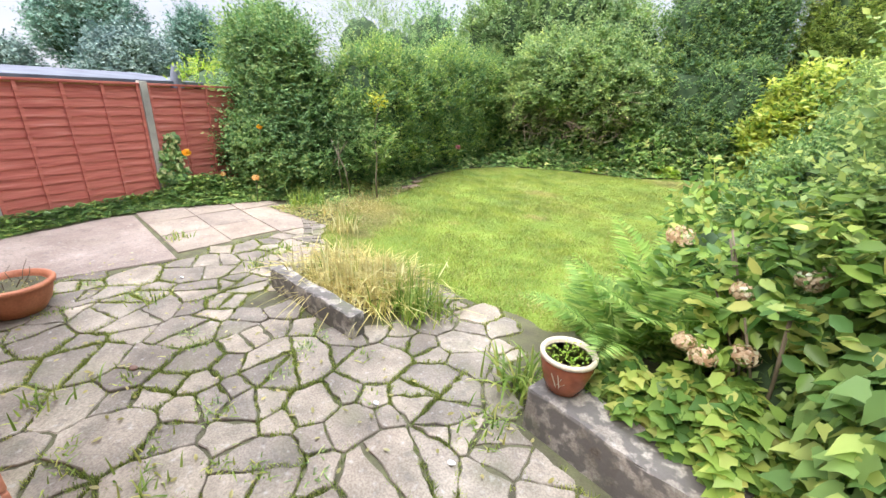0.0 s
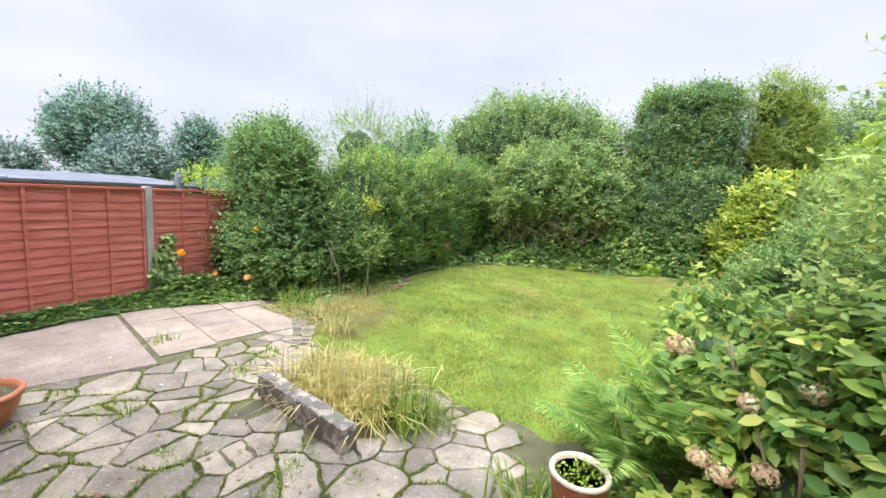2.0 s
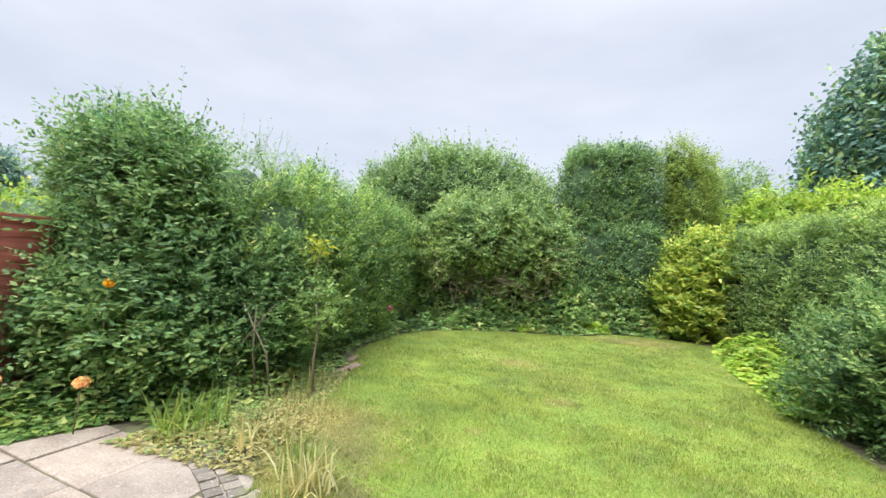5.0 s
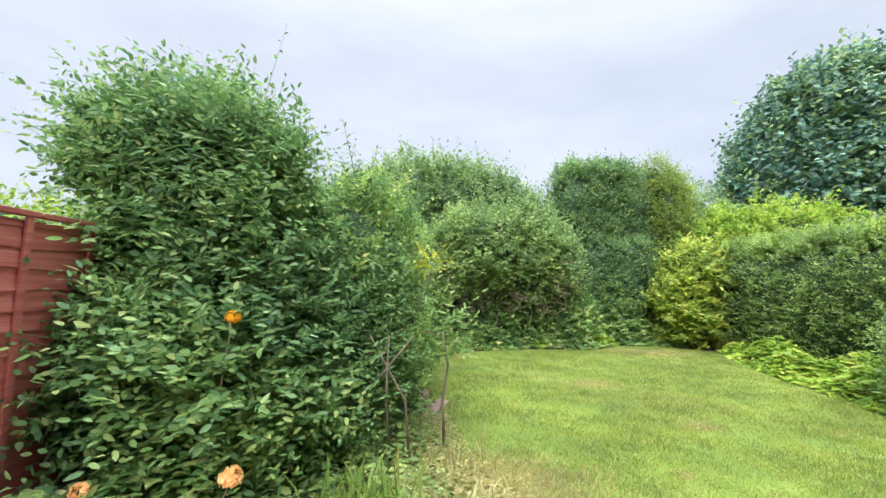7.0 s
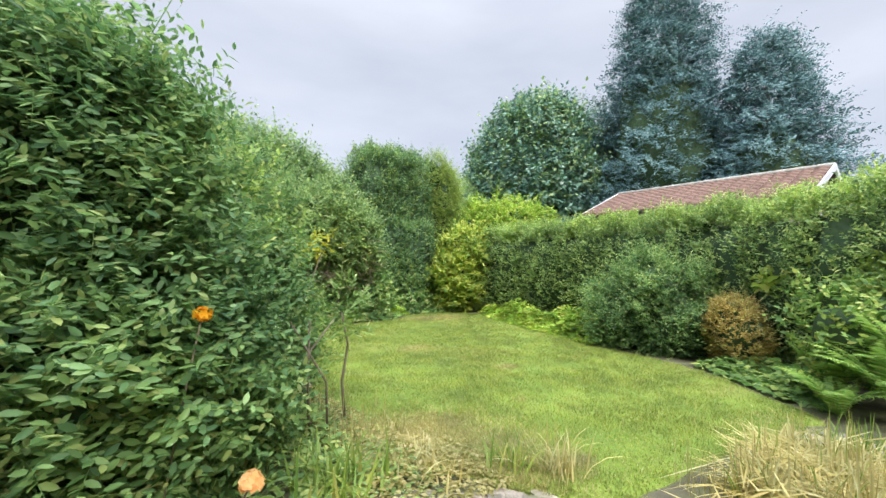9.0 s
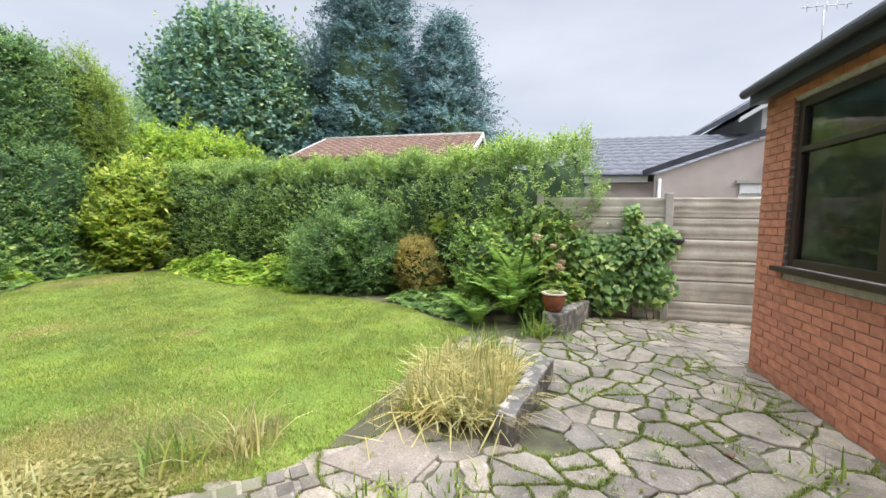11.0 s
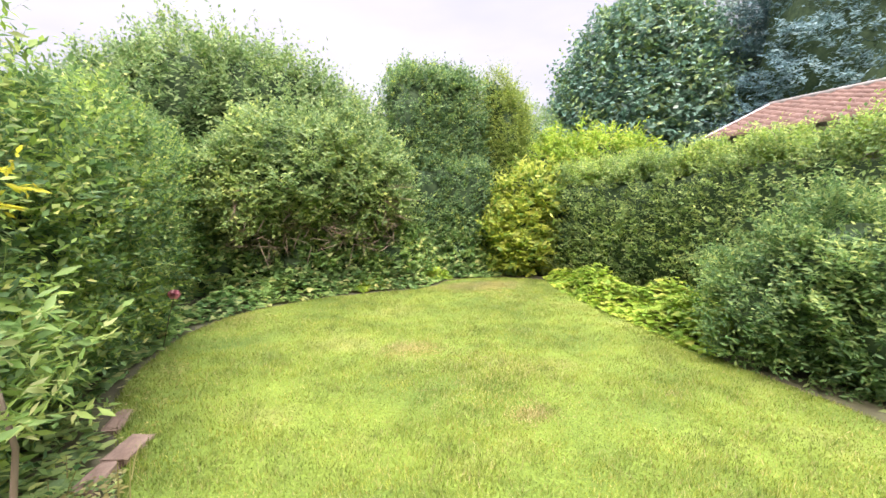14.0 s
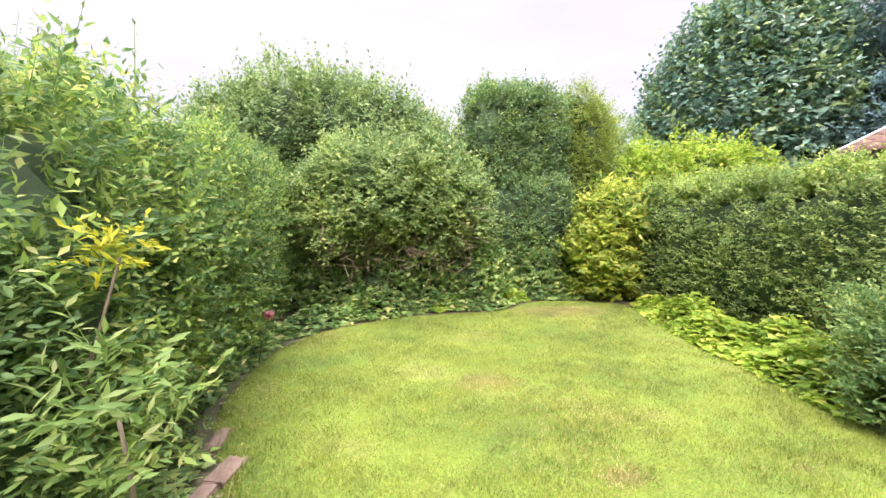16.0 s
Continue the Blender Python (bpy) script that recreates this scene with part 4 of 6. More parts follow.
bush("arching_shrub", [(-0.6, 12.6, 2.3, 1.75, 1.25, 1.1), (-1.55, 12.7, 1.85, 1.05, 1.0, 0.95), (0.4, 12.5, 1.9, 0.95, 1.0, 0.85)], M_HEDGE, 7500,
     "broad domed shrub with drooping outer branches and bare stems inside", "shrub", per=8, twig=0.3, leaf=0.085, low=1.0, seed=14, rise=0.05, rough=0.2, tips=(M_GREY, 2200, -0.1),
     stems=[([(-0.6 + a, 12.7, 0), (-0.6 + a * 2, 12.5, 0.9), (-0.6 + a * 4, 12.3, 2.0)], 0.05, 0.025) for a in (-0.35, -0.1, 0.15, 0.4)])
bush("elder_tree", [(-2.9, 14.7, 3.95, 1.6, 1.2, 1.35), (-1.4, 14.6, 4.0, 1.7, 1.2, 1.25), (0.1, 14.5, 3.35, 1.35, 1.1, 1.15), (-4.1, 14.7, 3.4, 1.1, 1.0, 1.2), (-1.5, 14.7, 1.6, 2.9, 0.9, 1.6)], M_GREY, 10000,
     "spreading elder with pale flower heads and loose shoots", "tree", per=7, twig=0.4, leaf=0.1, seed=15, sprouts=70, rough=0.2,
     stems=[([(-1.5, 14.7, 0), (-1.4, 14.7, 1.8), (-1.7, 14.7, 3.4)], 0.14, 0.06)], tips=(M_PALE, 900, 0.2))
bush("column_yew", [(2.3, 14.3, 2.6, 0.72, 0.9, 2.6), (3.05, 14.4, 2.6, 0.7, 0.9, 2.63), (3.6, 14.4, 2.6, 0.62, 0.8, 2.68), (2.9, 13.7, 1.4, 1.2, 0.7, 1.5)], M_COLUMN, 15000,
     "tall clipped evergreen with a flat top", "tree", per=7, twig=0.24, leaf=0.075, p=8, rough=0.06, rise=0.7, seed=16, core=0.86, tips=(M_GOLD, 1600, -0.9))
bush("golden_conifer", [(5.1, 14.6, 2.3, 0.8, 0.8, 2.3), (5.3, 14.5, 4.0, 0.65, 0.6, 1.3), (4.9, 14.4, 4.9, 0.4, 0.4, 0.7), (5.7, 14.6, 4.4, 0.4, 0.4, 0.8)], M_GOLD, 7000,
     "golden-green conifer with feathery sprays", "conifer", per=10, twig=0.35, leaf=0.06, width=0.4, rough=0.25, seed=17, rise=0.3)
bush("spotted_laurel", [(4.75, 12.4, 1.0, 0.8, 0.7, 1.0), (4.85, 12.4, 1.85, 0.75, 0.65, 0.85), (4.4, 12.3, 1.1, 0.55, 0.5, 0.7)], M_AUCUBA, 2000,
     "yellow-splashed spotted laurel bush", "shrub", per=7, twig=0.3, leaf=0.14, width=0.4, shape="oval", seed=18, rough=0.3, rise=0.7)
bush("leafy_shrub", [(8.3, 15.2, 2.8, 1.5, 1.0, 1.4), (10.0, 15.3, 3.0, 1.5, 1.0, 1.6), (11.6, 15.2, 2.8, 1.6, 1.0, 1.6), (7.0, 15.0, 2.5, 1.0, 0.9, 1.4)], M_LIME, 5500,
     "bright lime-green climber over shrubs beyond the hedge", "shrub", per=6, twig=0.3, leaf=0.13, shape="oval", seed=19, rough=0.2)
bush("leafy_shrub", [(7.0, 16.5, 2.6, 1.3, 1.2, 2.6), (8.3, 17.2, 2.6, 1.4, 1.2, 2.9)], M_GREY, 3500, "soft grey-green tree behind the hedge", "tree", per=7, twig=0.4, leaf=0.1, seed=20)
bush("evergreen_shrub", [(3.85, 5.7, 0.72, 0.82, 0.98, 0.78), (3.8, 5.55, 1.15, 0.56, 0.56, 0.5), (3.55, 6.1, 0.5, 0.6, 0.6, 0.5), (3.6, 5.2, 0.5, 0.5, 0.5, 0.5)], M_PRIVET, 4200,
     "rounded dark green evergreen shrub", "shrub", per=8, twig=0.2, leaf=0.06, width=0.4, seed=21, rise=0.3, rough=0.3, tips=(M_HEDGE, 900, 0.0))
bush("bronze_shrub", [(3.55, 4.3, 0.5, 0.37, 0.4, 0.5), (3.58, 4.3, 0.74, 0.3, 0.32, 0.32)], M_BRONZE, 2000,
     "small rounded shrub with bronze leaves", "shrub", per=7, twig=0.1, leaf=0.035, seed=22, core=0.8)
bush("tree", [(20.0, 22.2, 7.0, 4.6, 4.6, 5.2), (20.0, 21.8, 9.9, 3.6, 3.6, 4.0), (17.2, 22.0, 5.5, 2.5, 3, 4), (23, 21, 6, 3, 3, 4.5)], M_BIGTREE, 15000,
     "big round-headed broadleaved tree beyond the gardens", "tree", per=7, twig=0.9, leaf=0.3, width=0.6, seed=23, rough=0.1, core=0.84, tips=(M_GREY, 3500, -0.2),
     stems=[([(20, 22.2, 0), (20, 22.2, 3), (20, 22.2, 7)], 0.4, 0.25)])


bush("ivy_bank", [(-2.6 + 0.95 * k, (12.5 if k < 5 else 13.3) + 0.2 * (k % 2), 0.45, 0.75, 0.6, 0.65 + 0.2 * (k % 3)) for k in range(9)], M_IVYDARK, 6500,
     "bank of ivy and low dark shrubs along the garden's end", "ground cover", per=5, twig=0.2, leaf=0.1, shape="lobed", seed=24, core=0.8, tips=(M_IVY, 2500, -0.3))
bush("dark_shrub", [(-6 + 1.7 * k, 15.6, 1.2, 1.3, 0.8, 1.6) for k in range(8)] + [(0, 15.6, 0.35, 5, 0.7, 0.5)], M_DARKLEAF, 5500, "dark evergreen shrubs behind the arching shrub", "shrub", per=6, twig=0.3, leaf=0.1, seed=25)


def spruce(x, y, h, r0, seed, n, label):
    """A conifer: tiers of drooping branches round a straight trunk."""
    r = np.random.default_rng(seed)
    ob = thing("conifer_tree", (x, y, 0), label, "conifer", "tall conifers")
    t = r.random(n) ** 0.7
    a = r.random(n) * 2 * np.pi
    z = h * (1 - t * 0.93)
    tier = 0.78 + 0.2 * np.sin(z * 3.4 + a * 2) + 0.28 * np.sin(a * 7 + z * 1.3) * np.sin(z * 2.1 + a * 3) + r.normal(size=n) * 0.07 + 0.14 * np.sin(a * 13 + z * 5)
    rad = r0 * (0.35 * t ** 0.3 + 0.65 * t) * tier * (0.45 + 0.55 * r.random(n) ** 0.4) + 0.12
    out = np.stack([np.cos(a), np.sin(a), np.zeros(n)], -1)
    pos = out * rad[:, None]
    pos[:, 2] = z
    v, f = twig_leaves(pos, out, r, 11, 0.75, 0.19, 0.35, 0.05, 0.22)
    # needle colour carries the bluish haze of distance
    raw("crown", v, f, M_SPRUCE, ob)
    tube("trunk", [(0, 0, 0), (0, 0, h * 0.5), (0, 0, h * 0.97)], 0.35, 0.04, M_BARK, ob)
    # shade within the branches, painted as a dark shell round the trunk
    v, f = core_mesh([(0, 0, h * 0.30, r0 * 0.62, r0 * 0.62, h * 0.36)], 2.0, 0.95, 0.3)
    raw("painted_shade_core", v, f, M_CORE, ob, "", "stuff")


spruce(24, 14.4, 24, 5.6, 31, 16000, "very tall dark conifer beyond the gardens, tinted blue-green with painted haze")
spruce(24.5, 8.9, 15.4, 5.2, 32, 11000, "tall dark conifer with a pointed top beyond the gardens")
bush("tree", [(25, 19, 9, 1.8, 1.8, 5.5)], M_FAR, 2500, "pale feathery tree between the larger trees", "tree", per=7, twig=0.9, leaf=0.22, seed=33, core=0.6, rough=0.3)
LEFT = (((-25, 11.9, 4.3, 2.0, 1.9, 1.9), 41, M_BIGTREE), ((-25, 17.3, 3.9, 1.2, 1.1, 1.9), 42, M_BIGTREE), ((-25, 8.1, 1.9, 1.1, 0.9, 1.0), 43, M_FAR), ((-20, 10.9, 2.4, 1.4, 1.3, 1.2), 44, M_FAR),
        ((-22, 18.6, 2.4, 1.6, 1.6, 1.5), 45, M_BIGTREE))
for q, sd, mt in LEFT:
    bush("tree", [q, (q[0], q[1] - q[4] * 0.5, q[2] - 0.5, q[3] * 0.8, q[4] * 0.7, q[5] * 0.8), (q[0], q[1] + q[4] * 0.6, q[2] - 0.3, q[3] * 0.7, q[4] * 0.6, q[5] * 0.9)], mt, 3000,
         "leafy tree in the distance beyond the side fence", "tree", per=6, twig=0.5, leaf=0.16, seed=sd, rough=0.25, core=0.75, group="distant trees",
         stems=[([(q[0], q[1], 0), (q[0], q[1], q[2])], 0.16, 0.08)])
bush("shrub", [(-7.2, 6.3, 1.3, 0.9, 1.2, 0.95), (-6.4, 7.4, 1.4, 0.8, 1.0, 1.0)], M_LIME, 1500, "light green shrub behind the red fence", "shrub", seed=46, per=6, twig=0.2, leaf=0.08)
bush("rambling_rose", [(-7.0, 8.5, 2.0, 0.5, 0.6, 0.55)], M_PINK, 500, "pink-flowered rambler behind the fence", "shrub", seed=47, per=5, twig=0.2, leaf=0.07, core=0.7)
bush("willow", [(-9.3, 14.0, 3.6, 1.4, 1.2, 1.4), (-7.8, 14.2, 3.3, 1.1, 1.1, 1.2), (-8.6, 14.0, 1.5, 1.8, 1.5, 1.5)], M_GREY, 2200, "thin willow with silvery upright shoots behind the hedge", "tree", seed=48,
     per=10, twig=0.5, leaf=0.09, width=0.3, core=0.55, sprouts=160, rough=0.3)
bush("dark_shrub", [(-9.6, 20, 3.6, 1.8, 1.5, 2.3), (-5.0, 20, 3.2, 2.8, 1.5, 2.2), (-7.0, 20, 0.9, 4, 1.2, 1.0)], M_DARKLEAF, 3000, "dark shrubs and trees beyond the end of the garden", "shrub", seed=49, per=7, twig=0.5, leaf=0.14)


# ---- ground cover ----
def leafy_ground(name, poly, n, mat, leaf, label, seed, height=0.12, shape="lobed", category="ground cover", lift=0.0):
    r = np.random.default_rng(seed)
    P = np.array(poly)
    X = r.uniform(P[:, 0].min(), P[:, 0].max(), n * 4)
    Y = r.uniform(P[:, 1].min(), P[:, 1].max(), n * 4)
    k = inside(P, X, Y)
    X, Y = X[k][:n], Y[k][:n]
    d = np.clip(edge_distance(P, X, Y) / 0.35, 0.1, 1)
    bump = 0.6 + 0.4 * np.sin(X * 4.1 + seed) * np.sin(Y * 3.7)
    Z = 0.01 + lift + height * d * bump * (0.35 + 0.65 * r.random(len(X)))
    a = r.random(len(X)) * 2 * np.pi
    way = np.stack([np.cos(a), np.sin(a), -0.1 + 0.4 * r.random(len(X))], -1)
    up = unit(np.array([0, 0, 1.0]) + r.normal(size=(len(X), 3)) * 0.35)
    L = leaf * (0.6 + 0.7 * r.random(len(X)))
    v, f = leaf_arrays(np.stack([X, Y, Z], -1), way, up, L, L * (0.9 if shape == "lobed" else 0.5), shape=shape)
    ob = raw(name, v, f, mat, None, label, "stuff")
    ob["category"] = category
    return ob


leafy_ground("ivy", [(-5.05, 0.0), (-5.05, 4.5), (-3.5, 4.65), (-3.6, 4.4), (-4.2, 3.5), (-4.52, 2.9), (-4.52, 2.2), (-4.52, 0.2)], 11000, M_IVY, 0.065, "low ivy growing along the foot of the red fence", 51, 0.42)
leafy_ground("ivy", [(-4.8, 2.9), (-4.8, 4.8), (-3.4, 4.9), (-3.5, 4.5), (-4.3, 3.6)], 3000, M_IVYDARK, 0.075, "ivy mound at the foot of the fence", 52, 0.5)
leafy_ground("ground_cover", [(-2.8, 7.5), (-2.9, 10.5), (-1.6, 12.5), (2.0, 13.8), (5.0, 13.6), (5.5, 12.0), (3.6, 12.3), (2.5, 12.4), (1.6, 11.5), (0.0, 11.5), (-1.4, 10.9), (-2.4, 10.0), (-2.75, 8.4)],
             7500, M_IVYDARK, 0.11, "low ivy and leafy ground cover along the back bed", 53, 0.5)
leafy_ground("ground_cover", [(0.2, 11.5), (2.6, 12.4), (2.8, 13.3), (0.5, 12.6)], 2400, M_LIME, 0.14, "bright green ground cover at the lawn edge", 54, 0.45)
leafy_ground("ground_cover", [(4.75, 11.6), (4.05, 10.2), (3.65, 8.9), (3.3, 7.6), (3.0, 6.5), (4.6, 6.6), (5.1, 8.6), (5.3, 11.2)], 6200, M_LIME, 0.1, "lime-green broad leaves along the hedge foot", 55, 0.6)
leafy_ground("ground_cover", [(2.9, 4.6), (2.0, 3.4), (1.9, 3.0), (3.5, 3.0), (3.9, 4.9)], 1600, M_IVY, 0.1, "leafy undergrowth beside the bronze shrub", 56, 0.3)
leafy_ground("border_plants", [(-3.5, 4.5), (-2.3, 4.3), (-2.5, 5.0), (-2.4, 6.0), (-2.5, 7.0), (-2.8, 7.5), (-3.2, 6.5), (-3.5, 5.5)], 1800, M_HEDGE, 0.09, "mixed low border plants before the hedge", 57, 0.28, "oval")

leafy_ground("border_plants", [(-3.3, 4.1), (-2.5, 4.0), (-1.9, 3.95), (-1.75, 4.5), (-2.1, 5.4), (-2.3, 6.6), (-2.7, 6.6), (-2.9, 5.2)], 4200, M_DRYGRASS, 0.05, "scruffy drying weeds at the lawn's corner", 58, 0.1, "dart")
leafy_ground("border_plants", [(-3.3, 4.1), (-2.5, 4.0), (-2.1, 4.2), (-2.1, 5.4), (-2.3, 6.6), (-2.7, 6.6), (-2.9, 5.2)], 1800, M_HEDGE, 0.04, "small green weeds among dry grass", 59, 0.14, "dart")
bush("leafy_shrub", [(2.5, 2.95, 0.75, 0.38, 0.38, 0.5), (2.75, 2.6, 0.95, 0.35, 0.35, 0.4)], M_HYD, 480, "bright broad-leaved shrub among the ferns", "shrub", per=6, twig=0.17, leaf=0.075, width=0.6, rough=0.3, shape="oval", seed=60, core=0.7)

# climbing ivy on the concrete fence and over the low wall
r_ = np.random.default_rng(61)


def climbing(name, centres, n, mat, leaf, facing, label, seed, spread=0.3, thick=0.22, group=""):
    """Large ivy leaves that overlap on a hidden face; centres: points with radii."""
    r = np.random.default_rng(seed)
    C = np.array(centres)
    pick = r.choice(len(C), n, p=C[:, 3] ** 2 / (C[:, 3] ** 2).sum())
    off = unit(r.normal(size=(n, 3))) * (r.random((n, 1)) ** 0.4) * C[pick, 3:4]
    pos = C[pick, :3] + off * np.array([thick / 0.5, 1, 1])
    pos[:, 2] = np.maximum(pos[:, 2], 0.03)
    fx = np.array(facing, float)
    low_lying = fx[2] > 0.5
    way = unit(np.array([0, 0, -0.25 if low_lying else -0.7]) + fx * (0.15 if low_lying else 0.6) + r.normal(size=(n, 3)) * np.array([1, 1, 0.35]) * (1.0 if low_lying else 0.5))
    up = unit(fx * (0.3 if low_lying else 1) + np.array([0, 0, 1.0 if low_lying else 0.8]) + r.normal(size=(n, 3)) * 0.3)
    L = leaf * (0.6 + 0.7 * r.random(n))
    v, f = leaf_arrays(pos, way, up, L, L * 0.85, shape="lobed")
    ob = thing(name, (C[:, 0].mean(), C[:, 1].mean(), 0), label, "ivy", group)
    raw("leaf_cover", v - np.array([C[:, 0].mean(), C[:, 1].mean(), 0]), f, mat, ob, "", "stuff")
    for k in range(5):
        q = C[k % len(C)]
        x, y = q[0] - C[:, 0].mean(), q[1] - C[:, 1].mean()
        tube("stem", [(x, y, 0), (x + 0.03, y + 0.05, q[2] * 0.5), (x, y, q[2])], 0.01, 0.005, M_BARK, ob, 6)
    return ob


climbing("climbing_ivy", [(2.86, 0.45, 1.15, 0.3), (2.85, 0.75, 1.0, 0.42), (2.85, 1.1, 0.85, 0.42), (2.8, 0.55, 0.55, 0.38), (2.8, 1.35, 0.75, 0.45), (2.86, 0.8, 1.55, 0.16), (2.75, 1.1, 0.4, 0.35), (2.85, 1.55, 0.95, 0.35), (2.8, 1.85, 0.85, 0.3), (2.88, 1.9, 1.25, 0.3), (2.86, 2.15, 1.45, 0.25)],
         4000, M_IVY, 0.085, (-1, 0, 0), "large-leaved ivy climbing over the concrete fence", 62)
climbing("climbing_ivy", [(2.3, 1.92, 0.35, 0.25), (2.1, 2.02, 0.3, 0.22), (2.5, 1.8, 0.4, 0.3), (2.75, 1.65, 0.38, 0.25), (1.92, 2.1, 0.2, 0.2)],
         2600, M_HYD, 0.08, (-0.4, -0.6, 0.6), "broad light green ivy spilling over the low wall", 63)
climbing("climbing_ivy", [(4.0, 3.9, 1.35, 0.28), (3.8, 3.25, 1.65, 0.25), (3.5, 2.75, 1.5, 0.28), (3.25, 2.2, 1.6, 0.22)], 280, M_LIME, 0.12, (-1, 0, 0.3), "lime-green climber growing into the hedge", 64)
climbing("climbing_ivy", [(-4.75, 3.55, 0.4, 0.25), (-4.76, 3.6, 0.7, 0.2), (-4.76, 3.62, 0.95, 0.12)], 480, M_IVYDARK, 0.07, (1, 0, 0), "ivy climbing the fence post", 65)


# ---- ferns, hydrangea, strap-leaved clumps ----
def fern(at, fronds, length, seed, label):
    r = np.random.default_rng(seed)
    ob = thing("fern", at, label, "fern", "ferns in the bed")
    for k in range(fronds):
        a = 2 * math.pi * k / fronds + r.uniform(-0.3, 0.3)
        L = length * r.uniform(0.75, 1.15)
        lean = r.uniform(0.4, 1.0)
        out = np.array([math.cos(a), math.sin(a), 0])
        m = 34
        t = np.linspace(0.08, 1, m)
        spine = out[None] * (L * lean * t ** 1.5)[:, None] + np.array([0, 0, 1.0])[None] * (L * (t * 1.0 - 0.5 * lean * t ** 2.4))[:, None]
        dr = unit(np.gradient(spine, axis=0))
        side = unit(np.cross(dr, np.array([0, 0, 1.0])))
        nor = unit(np.cross(side, dr))
        prof = np.sin(np.pi * np.clip(t * 0.92 + 0.06, 0, 1)) ** 0.8
        wid = L * 0.19 * prof + 0.01
        base = np.concatenate([spine, spine])
        way = np.concatenate([side + dr * 0.45, -side + dr * 0.45]) + r.normal(size=(2 * m, 3)) * 0.06
        v, f = leaf_arrays(base, way, np.concatenate([nor, nor]), np.concatenate([wid, wid]), 0.021 * np.concatenate([prof, prof]) * (L / 0.7) + 0.006, shape="dart", droop=0.6)
        raw("frond", v, f, M_FERN, ob)


fern((2.0, 2.5, 0.08), 13, 0.88, 71, "tall bright green fern with arching fronds")
fern((2.45, 3.1, 0.0), 11, 0.7, 72, "large arching fern in the bed")
fern((2.25, 2.42, 0.25), 13, 1.0, 73, "fern growing through the ivy")
fern((1.75, 2.9, 0.0), 10, 0.6, 74, "small fern at the lawn edge")
fern((4.3, 8.2, 0.0), 10, 0.6, 75, "fern at the foot of the hedge")


def petal_ball(name, at, rad, n, mat, parent, r, size=0.022):
    d = unit(r.normal(size=(n, 3)))
    pos = np.array(at) + d * rad * (0.75 + 0.3 * r.random((n, 1))) * np.array([1, 1, 0.7])
    v, f = leaf_arrays(pos, unit(np.cross(d, r.normal(size=(n, 3)))), d, size, size, shape="dart")
    return raw(name, v, f, mat, parent)


def hydrangea():
    r = np.random.default_rng(81)
    c = np.array([2.72, 2.08, 0])
    ob = thing("hydrangea", tuple(c), "tall hydrangea with broad yellow-green leaves and faded brown flower heads", "shrub")
    lumps = [(0.05, 0.0, 0.95, 0.33, 0.36, 0.42), (-0.3, 0.0, 0.82, 0.15, 0.15, 0.14), (0.15, -0.25, 1.12, 0.28, 0.26, 0.32), (0.12, 0.25, 1.12, 0.28, 0.28, 0.3)]
    pos, nor = lump_points(lumps + [(0.16, 0.0, 0.5, 0.4, 0.38, 0.4)], 520, r, 2, 0.3, 0.3)
    v, f = twig_leaves(pos, nor, r, 6, 0.17, 0.08, 0.62, 0.5, 0.95, "oval", 0.3)
    raw("foliage", v, f, M_HYD, ob)
    for k in range(13):
        a = r.uniform(0, 2 * math.pi)
        top = Vector((0.38 * math.cos(a), 0.4 * math.sin(a), r.uniform(0.8, 1.35)))
        tube("cane", [(0.08 * math.cos(a), 0.08 * math.sin(a), 0), tuple(top * 0.55 + Vector((0, 0, 0.1))), tuple(top)], 0.009, 0.005, M_BARK, ob, 6)
    heads = [(2.28, 1.98, 0.75), (2.36, 1.95, 0.72), (2.5, 1.92, 0.79), (2.62, 1.95, 1.16), (2.7, 1.98, 1.2), (2.18, 2.28, 1.16), (2.6, 2.0, 1.0), (2.45, 2.05, 1.02), (2.86, 1.75, 1.3)]
    heads = [(q[0] - c[0] - 0.03, q[1] - c[1] - 0.12, q[2] + 0.05) for q in heads]
    for h in heads:
        petal_ball("flower_head", h, r.uniform(0.05, 0.075), 110, M_DRYBLOOM, ob, r)
    # dark shell behind the leaves, coloured as the shade among the canes
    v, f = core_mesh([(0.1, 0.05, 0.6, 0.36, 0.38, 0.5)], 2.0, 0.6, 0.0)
    raw("painted_shade_core", v, f, M_CORE, ob, "", "stuff")


hydrangea()


